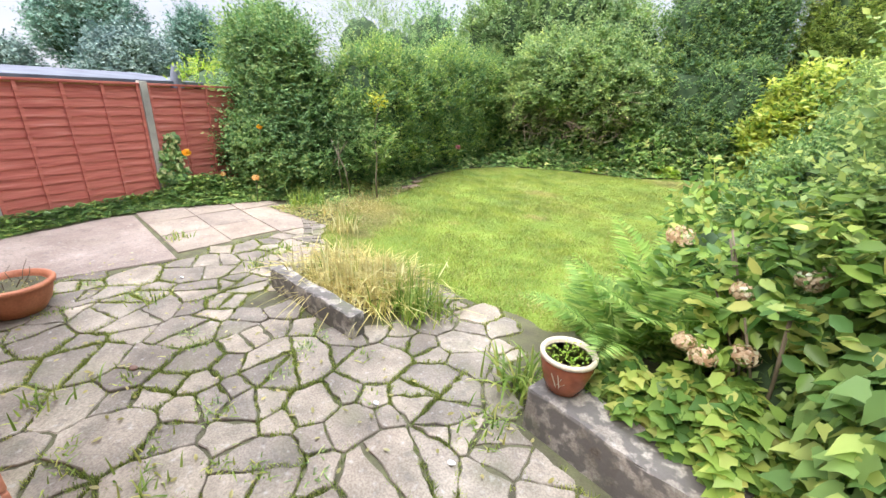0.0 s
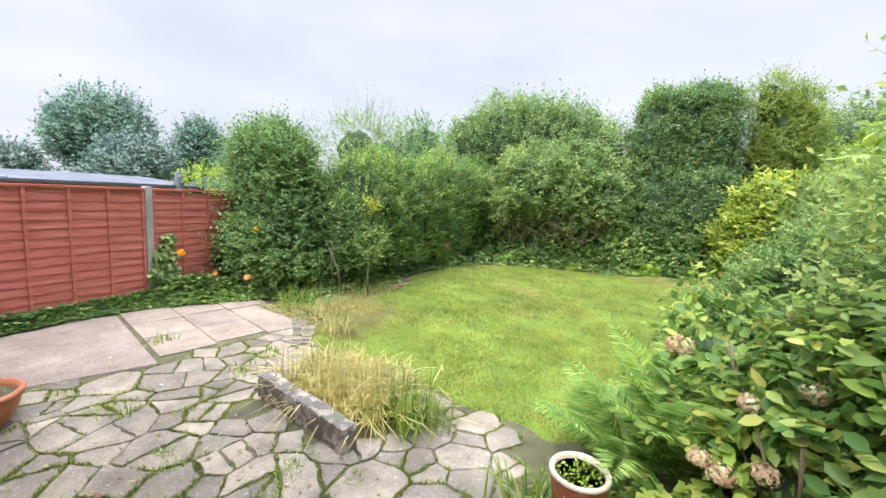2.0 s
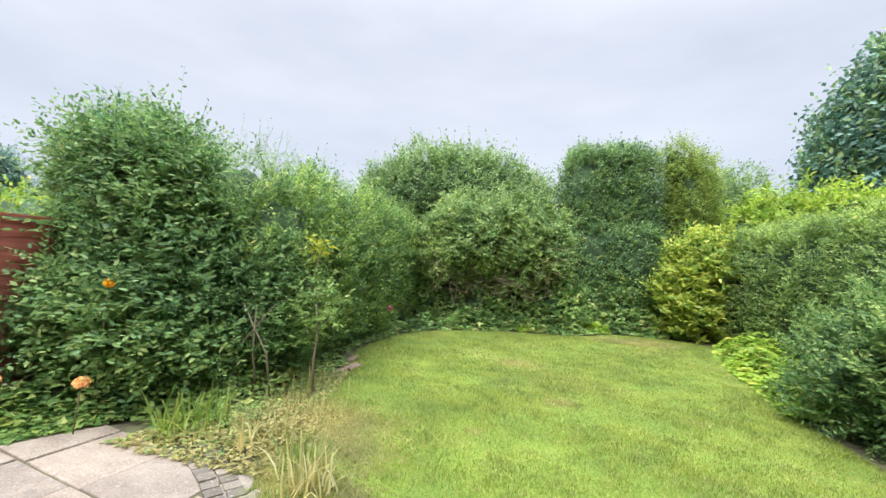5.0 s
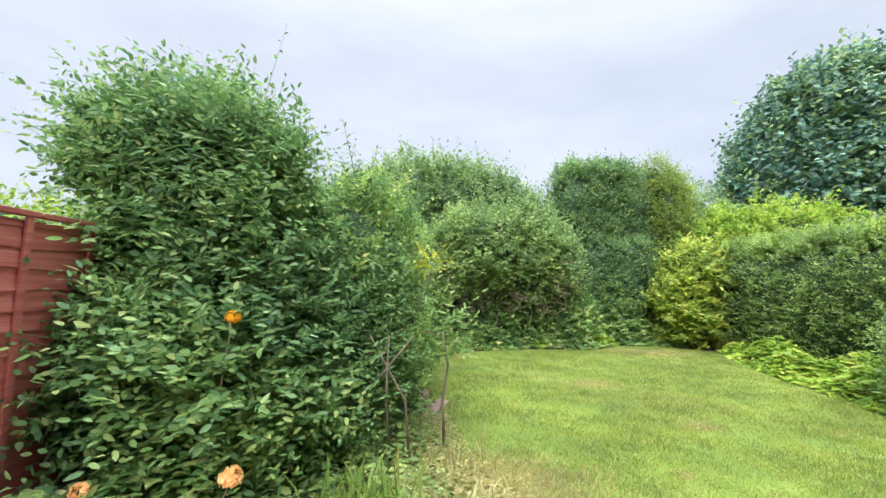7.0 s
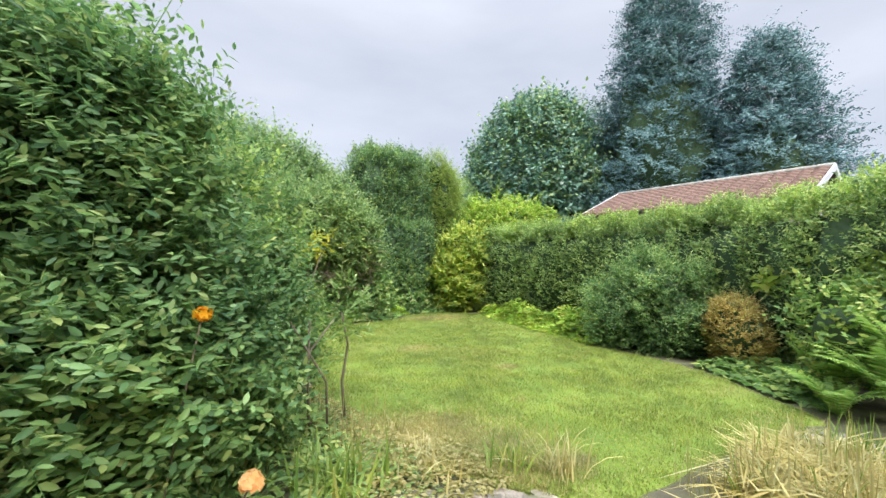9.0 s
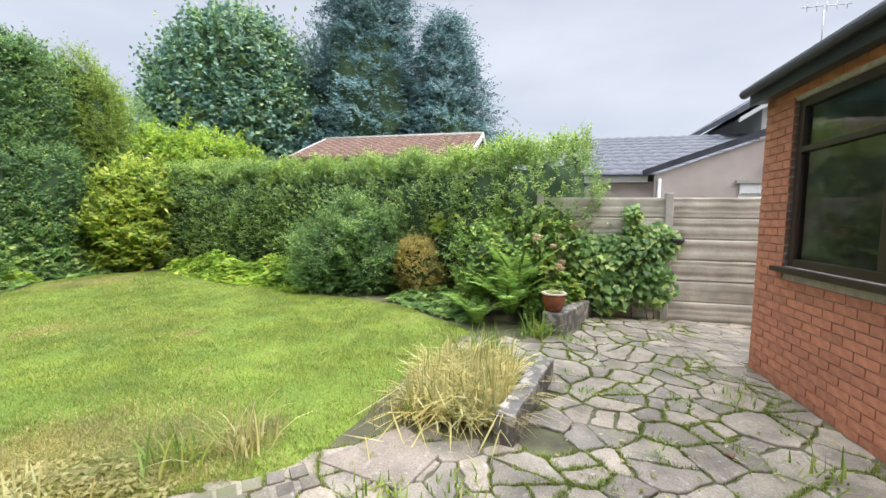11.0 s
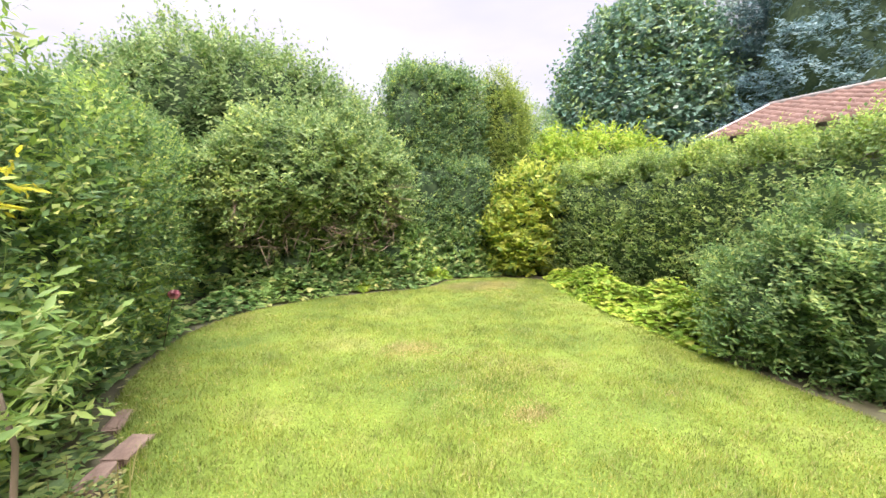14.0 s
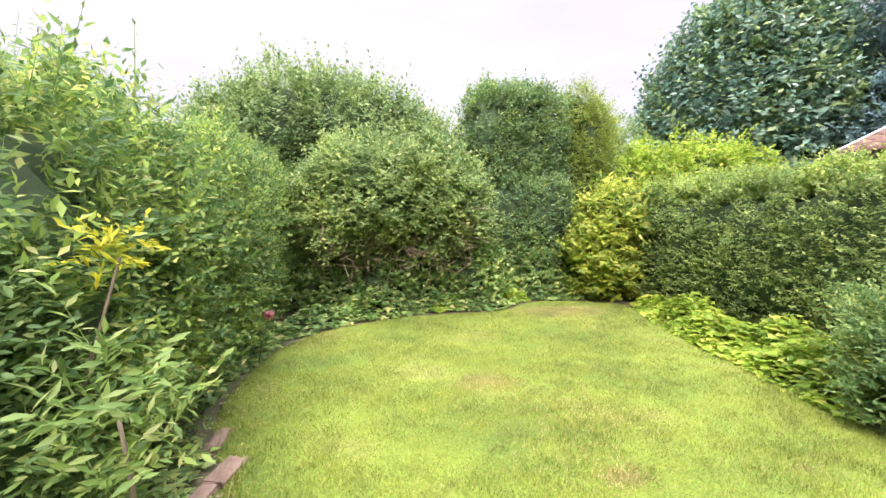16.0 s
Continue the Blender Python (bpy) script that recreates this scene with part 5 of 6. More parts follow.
def strap_clump(name, at, n, length, mat, label, seed, spread=0.25, lean=0.8, width=0.014, category="plant", rect=None):
    """Long arching strap leaves."""
    r = np.random.default_rng(seed)
    ob = thing(name, at, label, category)
    if rect:
        b = np.stack([r.uniform(-rect[0], rect[0], n), r.uniform(-rect[1], rect[1], n), np.zeros(n)], -1)
    else:
        b = np.concatenate([r.normal(size=(n, 2)) * spread * 0.4, np.zeros((n, 1))], 1)
    a = r.random(n) * 2 * np.pi
    out = np.stack([np.cos(a), np.sin(a), 0 * a], -1)
    out = unit(out + np.where(True, b * 1.5, 0))
    L = length * (0.5 + 0.7 * r.random(n))
    ln = lean * r.random(n)
    sd = np.stack([-out[:, 1], out[:, 0], 0 * a], -1) * width / 2
    rows = []
    for t in (0, 0.3, 0.6, 0.85, 1.0):
        c = b + out * (L * ln * t ** 1.4)[:, None]
        c[:, 2] += L * (t - 0.72 * ln * t ** 2.2) * (1 - 0.25 * np.clip(ln - 0.8, 0, 1))
        c[:, 2] = np.maximum(c[:, 2], 0.015)
        w = (1 - t) ** 0.5 if t > 0.3 else 1
        rows += [c - sd * w, c + sd * w]
    v = np.stack(rows, 1).reshape(-1, 3)
    q = np.arange(n)[:, None] * 10
    f = np.concatenate([q + np.array([2 * k, 2 * k + 1, 2 * k + 3, 2 * k + 2]) for k in range(4)])
    raw("foliage", v, f, mat, ob)
    return ob


strap_clump("montbretia", (-0.38, 2.66, 0), 950, 0.43, M_STRAW, "clump of dry straw-yellow montbretia leaves behind the low wall", 91, lean=1.35, rect=(0.55, 0.36), width=0.016)
strap_clump("montbretia", (-0.3, 2.75, 0), 160, 0.42, M_BLADE, "green strap leaves among the dry ones", 92, lean=0.9, rect=(0.6, 0.3))
strap_clump("day_lily", (0.35, 2.55, 0), 190, 0.42, M_BLADE, "green strap-leaved clump at the end of the low wall", 93, 0.3, 1.0)
strap_clump("strap_clump", (1.5, 2.1, 0), 80, 0.34, M_BLADE, "striped pale green clump beside the wall end", 94, 0.25, 1.2, 0.022)
strap_clump("strap_clump", (-1.55, 3.85, 0), 60, 0.38, M_STRAW, "small pale strap-leaved tuft at the lawn edge", 95, 0.2, 0.8)
strap_clump("strap_clump", (-1.75, 4.15, 0), 50, 0.3, M_BLADE, "small green tuft at the lawn edge", 96, 0.2, 0.9)
strap_clump("strap_clump", (-2.9, 4.55, 0), 110, 0.38, M_BLADE, "yellow-green strap-leaved clump in the border", 97, 0.35, 1.0, 0.02)
strap_clump("strap_clump", (-2.45, 5.1, 0), 140, 0.22, M_DRYGRASS, "dry grassy tuft at the border edge", 98, 0.5, 0.8, 0.01)
strap_clump("strap_clump", (-2.3, 4.45, 0), 90, 0.24, M_STRAW, "dry yellow tuft in the border", 99, 0.35, 0.9)
strap_clump("strap_clump", (-0.95, 3.15, 0), 60, 0.34, M_DRYGRASS, "thin tall grass at the paving edge", 100, 0.25, 0.4, 0.006)
strap_clump("tall_weeds", (-2.75, 5.7, 0), 160, 0.36, M_DRYGRASS, "tall thin weeds gone to seed before the hedge", 101, 0.9, 0.4, 0.008)


def small_shrub():
    r = np.random.default_rng(83)
    ob = thing("young_shrub", (-2.4, 5.65, 0), "young variegated shrub on a thin pale stem", "shrub")
    tube("trunk", [(0.05, 0, 0), (0.02, 0.02, 0.35), (0.06, 0, 0.7), (0, 0.03, 1.0)], 0.016, 0.008, M_BARK, ob, 8)
    pos, nor = lump_points([(0, 0, 1.0, 0.2, 0.24, 0.24), (-0.1, 0.1, 0.75, 0.2, 0.22, 0.2)], 52, r, 2, 0.3, 0.4)
    v, f = twig_leaves(pos, nor, r, 9, 0.26, 0.08, 0.3, 0.5, 0.6, "dart", 0.15, 0.003)
    raw("foliage", v, f, M_PALE, ob)
    ob = thing("yellow_spray", (-2.5, 5.95, 1.55), "spray of bright yellow leaves growing out of the hedge", "shrub")
    pos, nor = lump_points([(0, 0, 0.1, 0.09, 0.1, 0.08)], 22, r, 2, 0.3, -1)
    v, f = twig_leaves(pos, nor, r, 8, 0.09, 0.055, 0.3, 0.3, 0.6)
    raw("foliage", v, f, M_YELLOW, ob)
    tube("stem", [(-0.3, 0.1, -1.5), (-0.2, 0.05, -0.6), (0, 0, 0.05)], 0.012, 0.006, M_BARK, ob, 6)


small_shrub()


def flower(at, rad, mat, label, seed, stem_from=None):
    r = np.random.default_rng(seed)
    ob = thing("rose" if mat is M_PEACH else "flower", at, label, "flower")
    petal_ball("bloom", (0, 0, 0), rad, 46, mat, ob, r, rad * 1.1)
    s = stem_from or (0.15, 0.1)
    tube("stem", [(-s[0], s[1], -at[2]), (-s[0] * 0.5, s[1] * 0.5, -at[2] * 0.45), (0, 0, 0)], 0.005, 0.004, M_BARK, ob, 6)


flower((-3.5, 4.08, 0.45), 0.045, M_PEACH, "pale peach rose bloom", 111)
flower((-4.35, 3.58, 0.8), 0.048, M_ORANGE, "peach-orange rose bloom by the fence", 112)
flower((-3.69, 4.4, 1.19), 0.035, M_ORANGE, "small orange bloom in the shrub", 113)
flower((-4.1, 3.95, 0.45), 0.03, M_PEACH, "pale peach rose beside the fence", 114)
flower((-2.42, 9.05, 0.62), 0.05, M_PINK, "pink foxglove spike in the border", 115)


# ---- pots ----
def lathe(name, prof, mat, parent, sides=40):
    bm = bmesh.new()
    rows = [[bm.verts.new((q[0] * math.cos(2 * math.pi * k / sides), q[0] * math.sin(2 * math.pi * k / sides), q[1])) for k in range(sides)] for q in prof]
    for a, b in zip(rows, rows[1:]):
        for k in range(sides):
            bm.faces.new((a[k], a[(k + 1) % sides], b[(k + 1) % sides], b[k]))
    bm.faces.new(rows[0][::-1])
    bm.faces.new(rows[-1])
    for fc in bm.faces:
        fc.smooth = True
    return part(name, bm, mat, parent)


def pot_soil_weeds(ob, rad, z, seed, n=26, mat=None):
    lathe("soil", [(rad * 0.3, z - 0.02), (rad, z - 0.01), (rad * 0.98, z), (rad * 0.4, z + 0.012)], M_SOIL, ob)
    r = np.random.default_rng(seed)
    a, q = r.random(n) * 6.3, rad * 0.85 * np.sqrt(r.random(n))
    pos = np.stack([q * np.cos(a), q * np.sin(a), np.full(n, z)], -1)
    v, f = twig_leaves(pos, np.tile([0, 0, 1.0], (n, 1)), r, 5, 0.05, 0.022, 0.55, 0.4, 0.6)
    raw("seedlings", v, f, mat or M_HEDGE, ob)


pot = thing("flower_pot", (1.76, 1.92, 0.283), "brown glazed pot with cream rim and seedlings on the low wall", "plant pot")
lathe("body", [(0.085, 0.0), (0.1, 0.006), (0.125, 0.07), (0.142, 0.14), (0.148, 0.19), (0.144, 0.21), (0.126, 0.21), (0.122, 0.15)], M_GLAZE, pot)
lathe("rim", [(0.146, 0.2105), (0.156, 0.214), (0.158, 0.226), (0.152, 0.236), (0.136, 0.236), (0.128, 0.226), (0.127, 0.2105)], M_CREAM, pot)
pot_soil_weeds(pot, 0.121, 0.19, 121, 70, M_LIME)
bm = bmesh.new()
for k, (a0, z0, a1, z1) in enumerate(((-1.75, 0.07, -1.95, 0.16), (-1.7, 0.09, -1.55, 0.15), (-1.65, 0.08, -1.4, 0.11), (-1.6, 0.07, -1.7, 0.17))):
    rr = lambda z: 0.1235 + (z - 0.07) * 0.26
    n = 5
    vs = []
    for i in range(n + 1):
        t = i / n
        a, z = a0 + (a1 - a0) * t, z0 + (z1 - z0) * t
        for d in (-0.0025, 0.0025):
            vs.append(bm.verts.new(((rr(z) + 0.0015) * math.cos(a + d * 6), (rr(z) + 0.0015) * math.sin(a + d * 6), z + d)))
    for i in range(n):
        bm.faces.new((vs[2 * i], vs[2 * i + 1], vs[2 * i + 3], vs[2 * i + 2]))
part("scratched_motif", bm, M_CREAM, pot, "pale incised leaf strokes")

pot = thing("flower_pot", (-2.32, 0.86, 0.006), "wide terracotta bowl planter with dry soil", "plant pot")
pot.scale = (0.92, 0.92, 0.92)
lathe("body", [(0.15, 0.0), (0.17, 0.006), (0.23, 0.1), (0.255, 0.19), (0.26, 0.24), (0.285, 0.25), (0.29, 0.275), (0.28, 0.29), (0.25, 0.29), (0.235, 0.25), (0.23, 0.22)], M_TERRA, pot)
lathe("soil", [(0.1, 0.2), (0.228, 0.225), (0.225, 0.24), (0.12, 0.25)], M_SOIL, pot)
for k in range(7):
    a = k * 0.9
    tube("dead_stem", [(0.08 * math.cos(a), 0.08 * math.sin(a), 0.24), (0.13 * math.cos(a + 0.3), 0.13 * math.sin(a + 0.3), 0.33), (0.16 * math.cos(a), 0.16 * math.sin(a), 0.38 + 0.03 * (k % 3))], 0.004, 0.002, M_BARK, pot, 6)
pot_soil_weeds(pot, 0.2, 0.245, 122, 20, M_DRYGRASS)
hp = thing("hanging_pot", (2.83, 0.22, 1.1), "small dark bowl hung on the concrete fence post", "plant pot")
lathe("bowl", [(0.04, 0.0), (0.07, 0.015), (0.1, 0.06), (0.11, 0.1), (0.1, 0.1), (0.09, 0.07)], M_BLACK, hp, 24)
box("bracket", 0.06, 0.1, -0.02, 0.02, 0.02, 0.13, M_BLACK, hp, 0.003)


# ---- weeds between the stones ----
def joint_weeds():
    r = np.random.default_rng(131)
    for k in range(34):
        x, y = r.uniform(-2.9, 1.6), r.uniform(0.35, 2.05)
        if x < -2.4 + (y - 2.16) * 0.46 + 0.05:
            continue
        strap_clump("weed", (round(x, 3), round(y, 3), -0.01), int(r.integers(16, 34)), 0.06, M_BLADE if k % 3 else M_HEDGE, "small weed tuft in a paving joint", 140 + k, 0.12, 1.2, 0.009, "weed")["group"] = "weeds in the paving"
    for (x, y, n, L) in ((-0.9, 0.5, 34, 0.16), (0.15, 0.5, 30, 0.13), (-1.7, 2.9, 60, 0.12), (-3.0, 2.55, 46, 0.14), (-1.7, 1.5, 30, 0.11), (-1.6, 2.5, 50, 0.1), (0.6, 2.7, 60, 0.12), (1.4, 1.7, 40, 0.12)):
        strap_clump("weed", (x, y, -0.01), n, L, M_BLADE, "green weed clump in the paving", int(900 + x * 10), 0.2, 1.1, 0.012, "weed")["group"] = "weeds in the paving"


joint_weeds()


# ---- paving stones ----
def clip(poly, a, b, c):
    """The part of a convex polygon where a x + b y <= c."""
    out = []
    for p, q in zip(poly, poly[1:] + poly[:1]):
        dp, dq = a * p[0] + b * p[1] - c, a * q[0] + b * q[1] - c
        if dp <= 0:
            out.append(p)
        if dp * dq < 0:
            t = dp / (dp - dq)
            out.append((p[0] + (q[0] - p[0]) * t, p[1] + (q[1] - p[1]) * t))
    return out


def area(poly):
    return 0.5 * sum(p[0] * q[1] - q[0] * p[1] for p, q in zip(poly, poly[1:] + poly[:1]))


def rough_outline(poly, r, gap):
    """Draws the outline in by half a joint, then breaks and rounds it."""
    n = len(poly)
    c = (sum(p[0] for p in poly) / n, sum(p[1] for p in poly) / n)
    for p, q in list(zip(poly, poly[1:] + poly[:1])):
        a, b = q[1] - p[1], -(q[0] - p[0])
        m = math.hypot(a, b)
        if m > 1e-6:
            poly = clip(poly, a / m, b / m, (a * p[0] + b * p[1]) / m - gap)
            if len(poly) < 3:
                return None
    out = []
    for p, q in zip(poly, poly[1:] + poly[:1]):
        d = math.hypot(q[0] - p[0], q[1] - p[1])
        if d < 0.03:
            out.append(p)
            continue
        cut = min(r.uniform(0.002, 0.014), d * 0.2)
        k = max(1, int(d / 0.055))
        for i in range(k + 1):
            t = cut / d + (1 - 2 * cut / d) * i / k
            j = r.uniform(-0.016, 0.011) if 0 < i < k else 0
            out.append((p[0] + (q[0] - p[0]) * t + j * (q[1] - p[1]) / d, p[1] + (q[1] - p[1]) * t - j * (q[0] - p[0]) / d))
    return out


paving = thing("pavement", (0, 0, 0), "crazy paving of weathered grey-brown flagstones with mossy joints", "paving", kind="structure")
ZONES = [[(-3.35, 0.03), (1.5, 0.03), (1.5, 2.02), (-2.43, 2.02)], [(1.5, 0.03), (2.92, 0.03), (2.92, 1.5), (1.5, 1.72)], [(1.05, -3.6), (2.92, -3.6), (2.92, 0.03), (1.05, 0.03)],
         [(-2.36, 2.02), (-1.0, 2.02), (-1.0, 3.05), (-1.75, 3.4), (-2.1, 3.45), (-2.3, 2.8)], [(0.2, 2.02), (1.45, 2.02), (1.35, 2.9), (0.3, 3.05)], [(-2.35, 3.2), (-1.5, 3.2), (-1.55, 3.5), (-2.0, 3.85), (-2.2, 3.95)]]


def split_stone(poly, r):
    """Breaks a large outline across into angular stones."""
    A = abs(area(poly))
    if A < r.uniform(0.05, 0.2):
        yield poly
        return
    P = np.array(poly)
    w, v = np.linalg.eigh(np.cov((P - P.mean(0)).T))
    c = P.mean(0) + (P[r.integers(len(P))] - P.mean(0)) * r.uniform(-0.3, 0.3)
    ang = math.atan2(v[1, 1], v[0, 1]) + r.normal() * 0.5
    a, b = math.cos(ang), math.sin(ang)
    d = a * c[0] + b * c[1]
    for q in (clip(poly, a, b, d), clip(poly, -a, -b, -d)):
        if len(q) >= 3:
            yield from split_stone(q, r)


def stone_cells(r, x0, x1, y0, y1):
    """Uneven stones of many sizes that fill the rectangle: cells of weighted points."""
    pts = []
    for _ in range(9000):
        q = (r.uniform(x0, x1), r.uniform(y0, y1), r.choice([0.09, 0.15, 0.22, 0.3, 0.36], p=[0.2, 0.2, 0.25, 0.2, 0.15]))
        if all(math.hypot(q[0] - p[0], (q[1] - p[1]) * 1.15) > (q[2] + p[2]) * 0.93 for p in pts):
            pts.append(q)
    for i, p in enumerate(pts):
        poly = [(p[0] - 1, p[1] - 1), (p[0] + 1, p[1] - 1), (p[0] + 1, p[1] + 1), (p[0] - 1, p[1] + 1)]
        for j, q in enumerate(pts):
            a, b = q[0] - p[0], q[1] - p[1]
            d = math.hypot(a, b)
            if i == j or d > 1.3:
                continue
            a, b = a / d, b / d
            m = (d * d + p[2] ** 2 - q[2] ** 2) / (2 * d)
            poly = clip(poly, a, b, a * p[0] + b * p[1] + m)
            if len(poly) < 3:
                break
        if len(poly) >= 3:
            yield from split_stone(poly, r)


def fit_cell(cell):
    """Cuts a stone where it meets the house, the fence and the slabs."""
    cy = sum(p[1] for p in cell) / len(cell)
    cx = sum(p[0] for p in cell) / len(cell)
    cell = clip(cell, 1, 0, 2.925)
    if cx < 1.11:
        cell = clip(cell, 0, -1, -0.03)
    else:
        cell = clip(cell, -1, 0, -1.115) if cy < 0.03 else cell
    if cy < 2.15:
        return clip(cell, -1, 0.4575, 3.39 + 0.4575 * 0.04 - 0.015)
    return clip(cell, -1, 0.278, 2.42 + 0.278 * 2.84 - 0.02)


def crazy_paving():
    r = np.random.default_rng(152)
    jx, jy = [], []
    for cell in list(stone_cells(r, -3.5, 3.1, -0.2, 4.1)) + list(stone_cells(r, 1.0, 3.1, -3.7, -0.3)):
        c = np.mean(cell, axis=0)
        if not any(inside(z, c[0], c[1]) for z in ZONES) or inside(LAWN_EDGE, c[0], c[1]):
            continue
        cell = fit_cell(cell)
        if len(cell) < 3 or abs(area(cell)) < 0.008:
            continue
        for p, q in zip(cell, cell[1:] + cell[:1]):
            t = r.random(int(math.dist(p, q) * 90))
            jx.append(p[0] + (q[0] - p[0]) * t)
            jy.append(p[1] + (q[1] - p[1]) * t)
        out = rough_outline(cell, r, r.uniform(0.003, 0.012))
        if not out or len(out) < 5:
            continue
        cx, cy = sum(p[0] for p in out) / len(out), sum(p[1] for p in out) / len(out)
        ob = part("flagstone", slab_bm([(p[0] - cx, p[1] - cy) for p in out], -0.045, 0.0, 0.006), M_FLAG, paving)
        ob.location = (cx, cy, r.uniform(-0.005, 0.006))
        ob.rotation_euler = (r.uniform(-0.012, 0.012), r.uniform(-0.012, 0.012), 0)
    X, Y = np.concatenate(jx), np.concatenate(jy)
    k = (np.sin(X * 4.3 + 1) * np.sin(Y * 5.1 + X * 1.7) + r.normal(size=len(X)) * 0.5 - 0.15 * (X > 0.9) > 0.25) & (Y > 0.1)
    X, Y = np.repeat(X[k], 8) + r.normal(size=k.sum() * 8) * 0.01, np.repeat(Y[k], 8) + r.normal(size=k.sum() * 8) * 0.01
    blades("joint_moss", X, Y, np.full(len(X), -0.014), r, 0.027, 0.006, M_MOSSGREEN, "fine grass and moss in the paving joints", 1.3, "weed", bend=False)


crazy_paving()
slabs = thing("slab_paving", (0, 0, 0), "pale rectangular paving slabs, slightly uneven", "paving", kind="structure")
O, e1, e2 = Vector((-2.42, 2.84)), Vector((-0.963, 0.268)), Vector((0.268, 0.963))
rs = random.Random(5)
for row in range(-1, 2):
    for col in range(3):
        p = O + e1 * (0.66 * col + 0.02 * rs.random() + (0.0, 0.08, 0.0)[row + 1]) + e2 * (0.6 * row)
        w, d = 0.64, 0.585
        q = [p, p + e2 * d, p + e1 * w + e2 * d, p + e1 * w]
        c = sum(q, Vector((0, 0))) / 4
        ob = part("paving_slab", slab_bm([tuple(k - c) for k in q[::-1]], -0.045, 0.0, 0.006), M_SLAB, slabs)
        ob.location = (c.x, c.y, rs.uniform(-0.004, 0.008))
        ob.rotation_euler = (rs.uniform(-0.01, 0.01), rs.uniform(-0.01, 0.01), 0)

def dry_sheaf():
    """Dead leaves that lie flat over the clump."""
    r = np.random.default_rng(171)
    n = 950
    pos = np.stack([-0.38 + r.normal(size=n) * 0.33, 2.74 + r.normal(size=n) * 0.18, 0.05 + 0.2 * r.random(n)], -1)
    a = r.random(n) * 6.3
    way = np.stack([np.cos(a), np.sin(a), r.normal(size=n) * 0.25], -1)
    v, f = leaf_arrays(pos, way, np.array([0, 0, 1.0]) + r.normal(size=(n, 3)) * 0.4, 0.27 * (0.5 + r.random(n)), 0.012, 0.1, "oval", 0.3)
    ob = raw("dry_leaves", v, f, M_STRAW, None, "flattened dry leaves over the montbretia clump", "stuff")
    ob["category"] = "plant"


dry_sheaf()


def bare_twigs():
    r = np.random.default_rng(172)
    n = 700
    pos = np.stack([r.uniform(-2.0, 1.0, n), r.uniform(11.55, 12.3, n), r.uniform(0.9, 2.1, n)], -1)
    way = unit(np.stack([r.normal(size=n), -0.6 + r.normal(size=n) * 0.4, -0.2 + r.normal(size=n) * 0.6], -1))
    L = r.uniform(0.25, 0.7, n)
    v, f = leaf_arrays(pos, way, r.normal(size=(n, 3)), L, 0.014, 0.1, "dart", 0.2)
    ob = raw("bare_twigs", v, f, M_TWIG, None, "bare brown twigs hanging under the arching shrub", "stuff")
    ob["category"] = "shrub"


bare_twigs()
for k, (x, y, a, w) in enumerate(((-2.33, 6.85, 1.2, 0.16), (-2.42, 6.55, 1.35, 0.12), (-2.5, 7.3, 1.5, 0.1), (3.75, 7.6, 0.4, 0.12))):
    b = bmesh.new()
    add_box(b, -0.15, 0.15, -w / 2, w / 2, -0.05, 0.035, 0.02)
    for v in b.verts:
        v.co += Vector([rng.uniform(-0.012, 0.012) for _ in range(3)])
    o = tagged(part("edging_stone", b, M_BROWNSTONE), "rough brown stone edging the bed", "stone", "stones edging the bed")
    o.location, o.rotation_euler = (x, y, 0), (0, 0, a)
for k, (x, y, sz) in enumerate(((-0.81, 0.93, 0.022), (1.35, 1.35, 0.016), (0.75, 1.5, 0.014), (-1.9, 1.9, 0.015))):
    b = bmesh.new()
    bmesh.ops.create_icosphere(b, subdivisions=2, radius=sz)
    for v in b.verts:
        v.co = Vector((v.co.x * 1.4, v.co.y, v.co.z * 0.6)) * rng.uniform(0.9, 1.1)
    o = tagged(part("pebble", b, M_CLAYTILE if k == 0 else M_WHITE), "small reddish pebble on the paving" if k == 0 else "small white pebble on the paving", "stone", "pebbles on the paving")
    o.location = (x, y, 0.008 + sz * 0.4)


def fallen_leaves():
    r = np.random.default_rng(181)
    n = 420
    a, q = r.random(n) * 6.3, r.random(n)
    X, Y = r.uniform(-3.0, 2.8, n), r.uniform(0.2, 2.0, n)
    g = r.random(n) < 0.45
    X[g], Y[g] = r.uniform(-2.7, -2.2, g.sum()), r.uniform(5.5, 8.5, g.sum())
    pos = np.stack([X, Y, np.full(n, 0.018)], -1)
    v, f = leaf_arrays(pos, np.stack([np.cos(a), np.sin(a), 0.1 * q], -1), np.array([0, 0, 1.0]) + r.normal(size=(n, 3)) * 0.2, 0.025 + 0.03 * q, 0.02, shape="oval")
    ob = raw("fallen_leaves", v, f, M_DRYGRASS, None, "dry fallen leaves and petals scattered on the ground", "stuff")
    ob["category"] = "leaf"


fallen_leaves()
par = thing("folded_parasol", (-7.0, 5.17, 0), "folded grey parasol standing beyond the red fence", "parasol")
lathe("canopy", [(0.02, 2.12), (0.05, 2.08), (0.1, 1.85), (0.13, 1.6), (0.1, 1.2), (0.03, 1.15)][::-1], M_FELT, par, 10)
tube("pole", [(0, 0, 0), (0, 0, 2.1)], 0.018, 0.018, M_METAL, par)
for q in ([(-1.62, 2.79), (-1.26, 2.68), (-0.98, 3.0), (-1.5, 3.37)],):
    c = (sum(k[0] for k in q) / 4, sum(k[1] for k in q) / 4)
    if area(q) < 0:
        q = q[::-1]
    ob = part("paving_slab", slab_bm([(k[0] - c[0], k[1] - c[1]) for k in q], -0.045, 0.006, 0.006), M_SLAB, slabs)
    ob.location = (*c, 0.004)
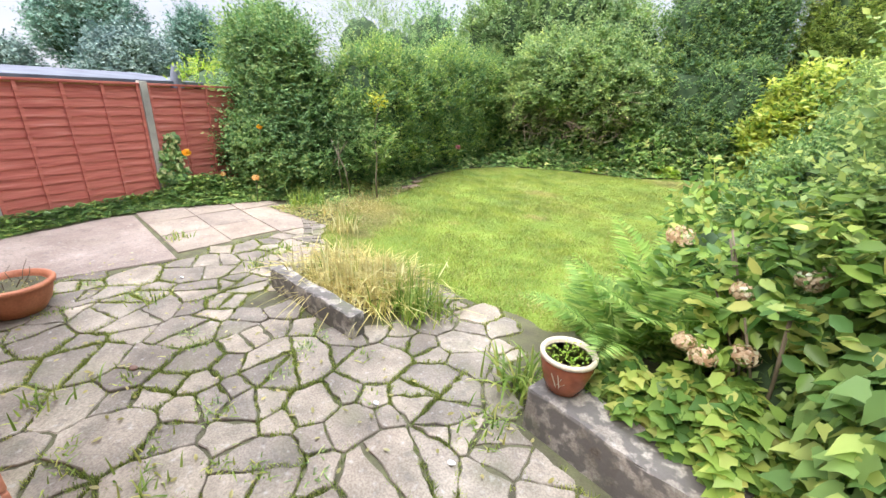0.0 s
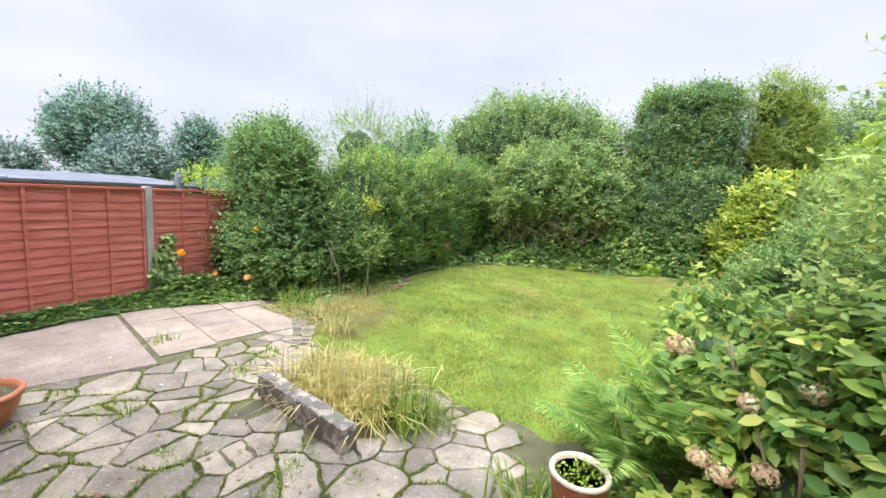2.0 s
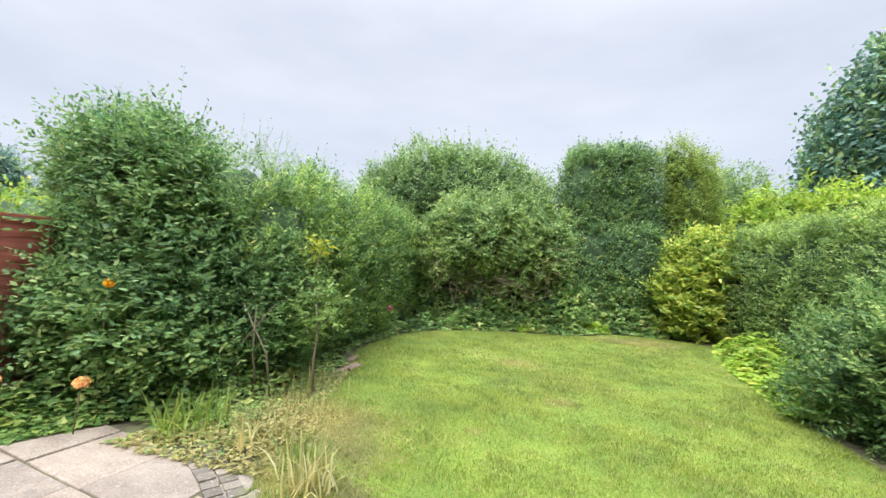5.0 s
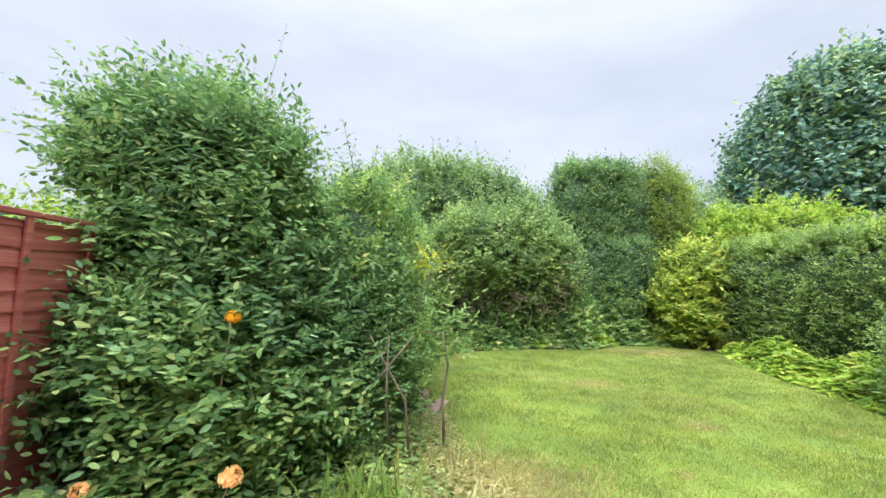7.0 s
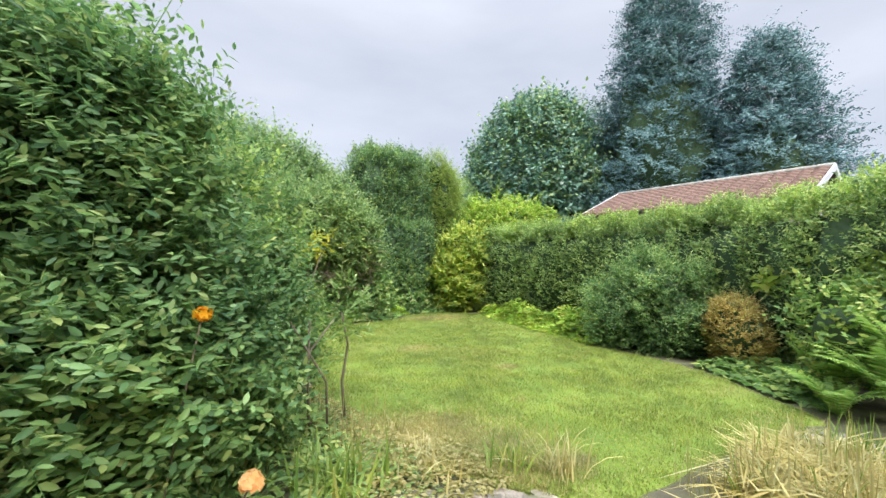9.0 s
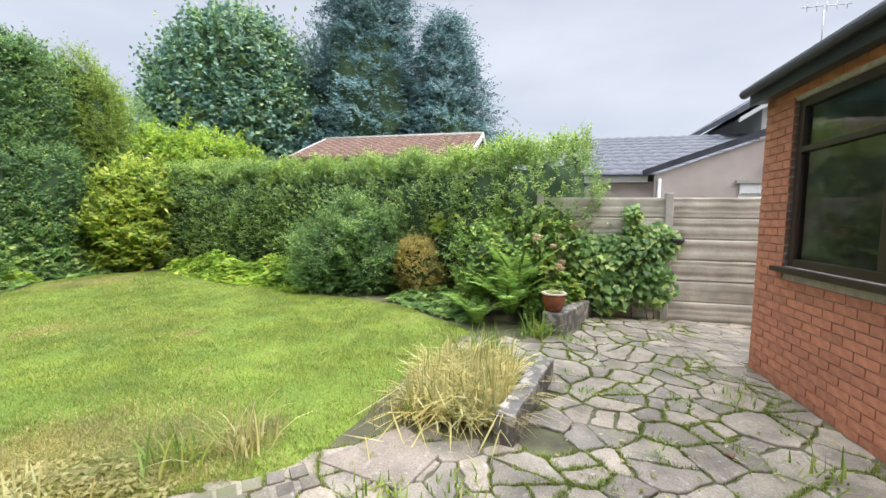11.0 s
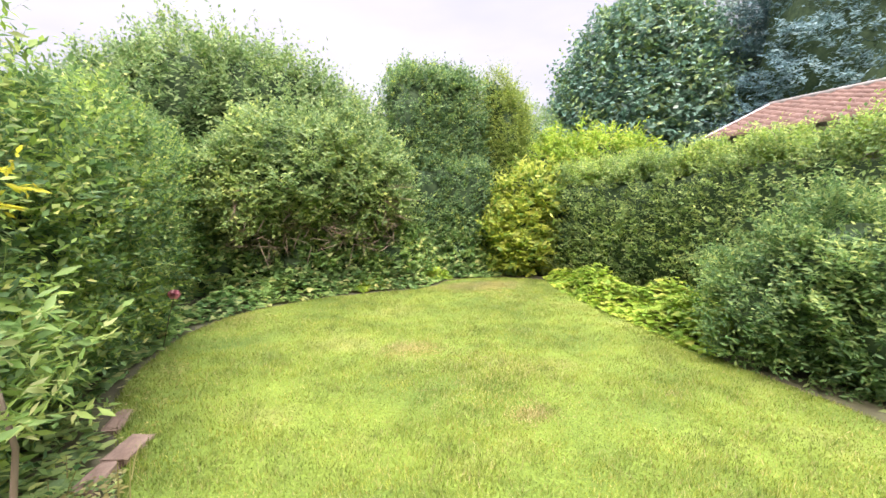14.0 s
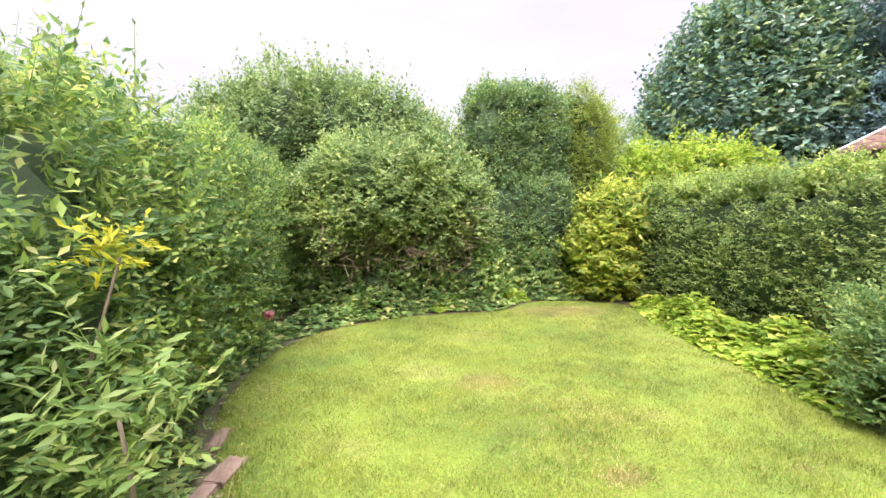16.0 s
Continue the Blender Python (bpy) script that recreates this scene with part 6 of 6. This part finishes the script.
edging = thing("edging", (0, 0, 0), "grey brick edging along the lawn", "edging", kind="structure")
me = None
for row in range(2):
    for k in range(13):
        t = k / 12
        x, y = -2.6 + 0.98 * t, 4.28 - 0.62 * t - 0.25 * t * t
        x, y = x - 0.06 * row, y - 0.105 * row
        if me is None:
            first = box("edging_brick", -0.046, 0.046, -0.052, 0.052, -0.05, 0.01, M_SETT, edging, 0.004)
            me = first.data
            ob = first
        else:
            ob = link_mesh("edging_brick", me, None, edging)
        ob.location = (x, y, rs.uniform(-0.006, 0.006))
        ob.rotation_euler = (0, 0, math.atan2(-0.62 - 0.5 * t, 0.98) + rs.uniform(-0.06, 0.06))


# ---- bricks ----
def bricks():
    x0, x1, wx0, wx1, wz0, wz1, top = HW
    wall = next(c for c in HOUSE.children if c.name.startswith("wall"))
    bm = bmesh.new()
    add_box(bm, 0, 0.215, -0.05, 0, 0, 0.067, 0.003)
    me = bpy.data.meshes.new("brick")
    bm.to_mesh(me)
    bm.free()
    me.materials.append(M_BRICK)
    V = np.array([v.co[:] for v in me.vertices])
    F = [tuple(p.vertices) for p in me.polygons]
    rest_v, rest_f, singles = [], [], []
    for k in range(36):
        z = -0.09 + 0.075 * k
        if z + 0.065 > top:
            break
        x = x1 - (0.215 if k % 2 == 0 else 0.1025)
        first = True
        while x > x0 - 0.2:
            a, b = max(x, x0), x + 0.215
            w0 = 0.1025 if (first and k % 2) else 0.215
            if first and k % 2:
                a, b = x1 - 0.1025, x1
            if z + 0.065 > wz0 - 0.05 and z < wz1 and b > wx0 and a < wx1:
                if a < wx0:
                    b = wx0
                elif b > wx1:
                    a = wx1
                else:
                    a = b
            if b - a > 0.03:
                singles.append((a, b, z))
            x -= 0.225
            first = False
    singles.sort(key=lambda q: abs(q[0] + q[1] - 1.3) + abs(q[2] - 0.9) * 0.8)
    for i, (a, b, z) in enumerate(singles):
        if i < 300:
            ob = link_mesh("brick", me, None, wall)
            ob.location = (a, WALL_Y + rs.uniform(-0.002, 0.001), z)
            ob.scale = ((b - a) / 0.215, 1, 1)
        else:
            off = len(rest_v) * len(V)
            rest_v.append(V * np.array([(b - a) / 0.215, 1, 1]) + np.array([a, WALL_Y, z]))
            rest_f += [tuple(off + t for t in f) for f in F]
    rm = bpy.data.meshes.new("brick_courses")
    rm.from_pydata(np.concatenate(rest_v).tolist(), [], rest_f)
    link_mesh("brick_courses", rm, M_BRICK, wall, "further brick courses", "stuff")
    sv, sf = [], []
    for k in range(36):
        z = -0.09 + 0.075 * k
        if z + 0.065 > top:
            break
        y = WALL_Y - 0.055 - (0.0 if k % 2 else 0.05)
        while y > -7:
            off = len(sv) * 8
            a, b = y - 0.215, y
            sv.append([(xx, yy, zz) for xx in (x1 - 0.04, x1) for yy in (a, b) for zz in (z, z + 0.065)])
            sf += [tuple(off + t for t in f) for f in ((4, 6, 7, 5), (0, 4, 5, 1), (2, 3, 7, 6), (1, 5, 7, 3), (0, 2, 6, 4))]
            y -= 0.225
    rm = bpy.data.meshes.new("side_brick_courses")
    rm.from_pydata(np.array(sv).reshape(-1, 3).tolist(), [], sf)
    link_mesh("brick_courses", rm, M_BRICK, wall, "brick courses of the side wall", "stuff")


bricks()
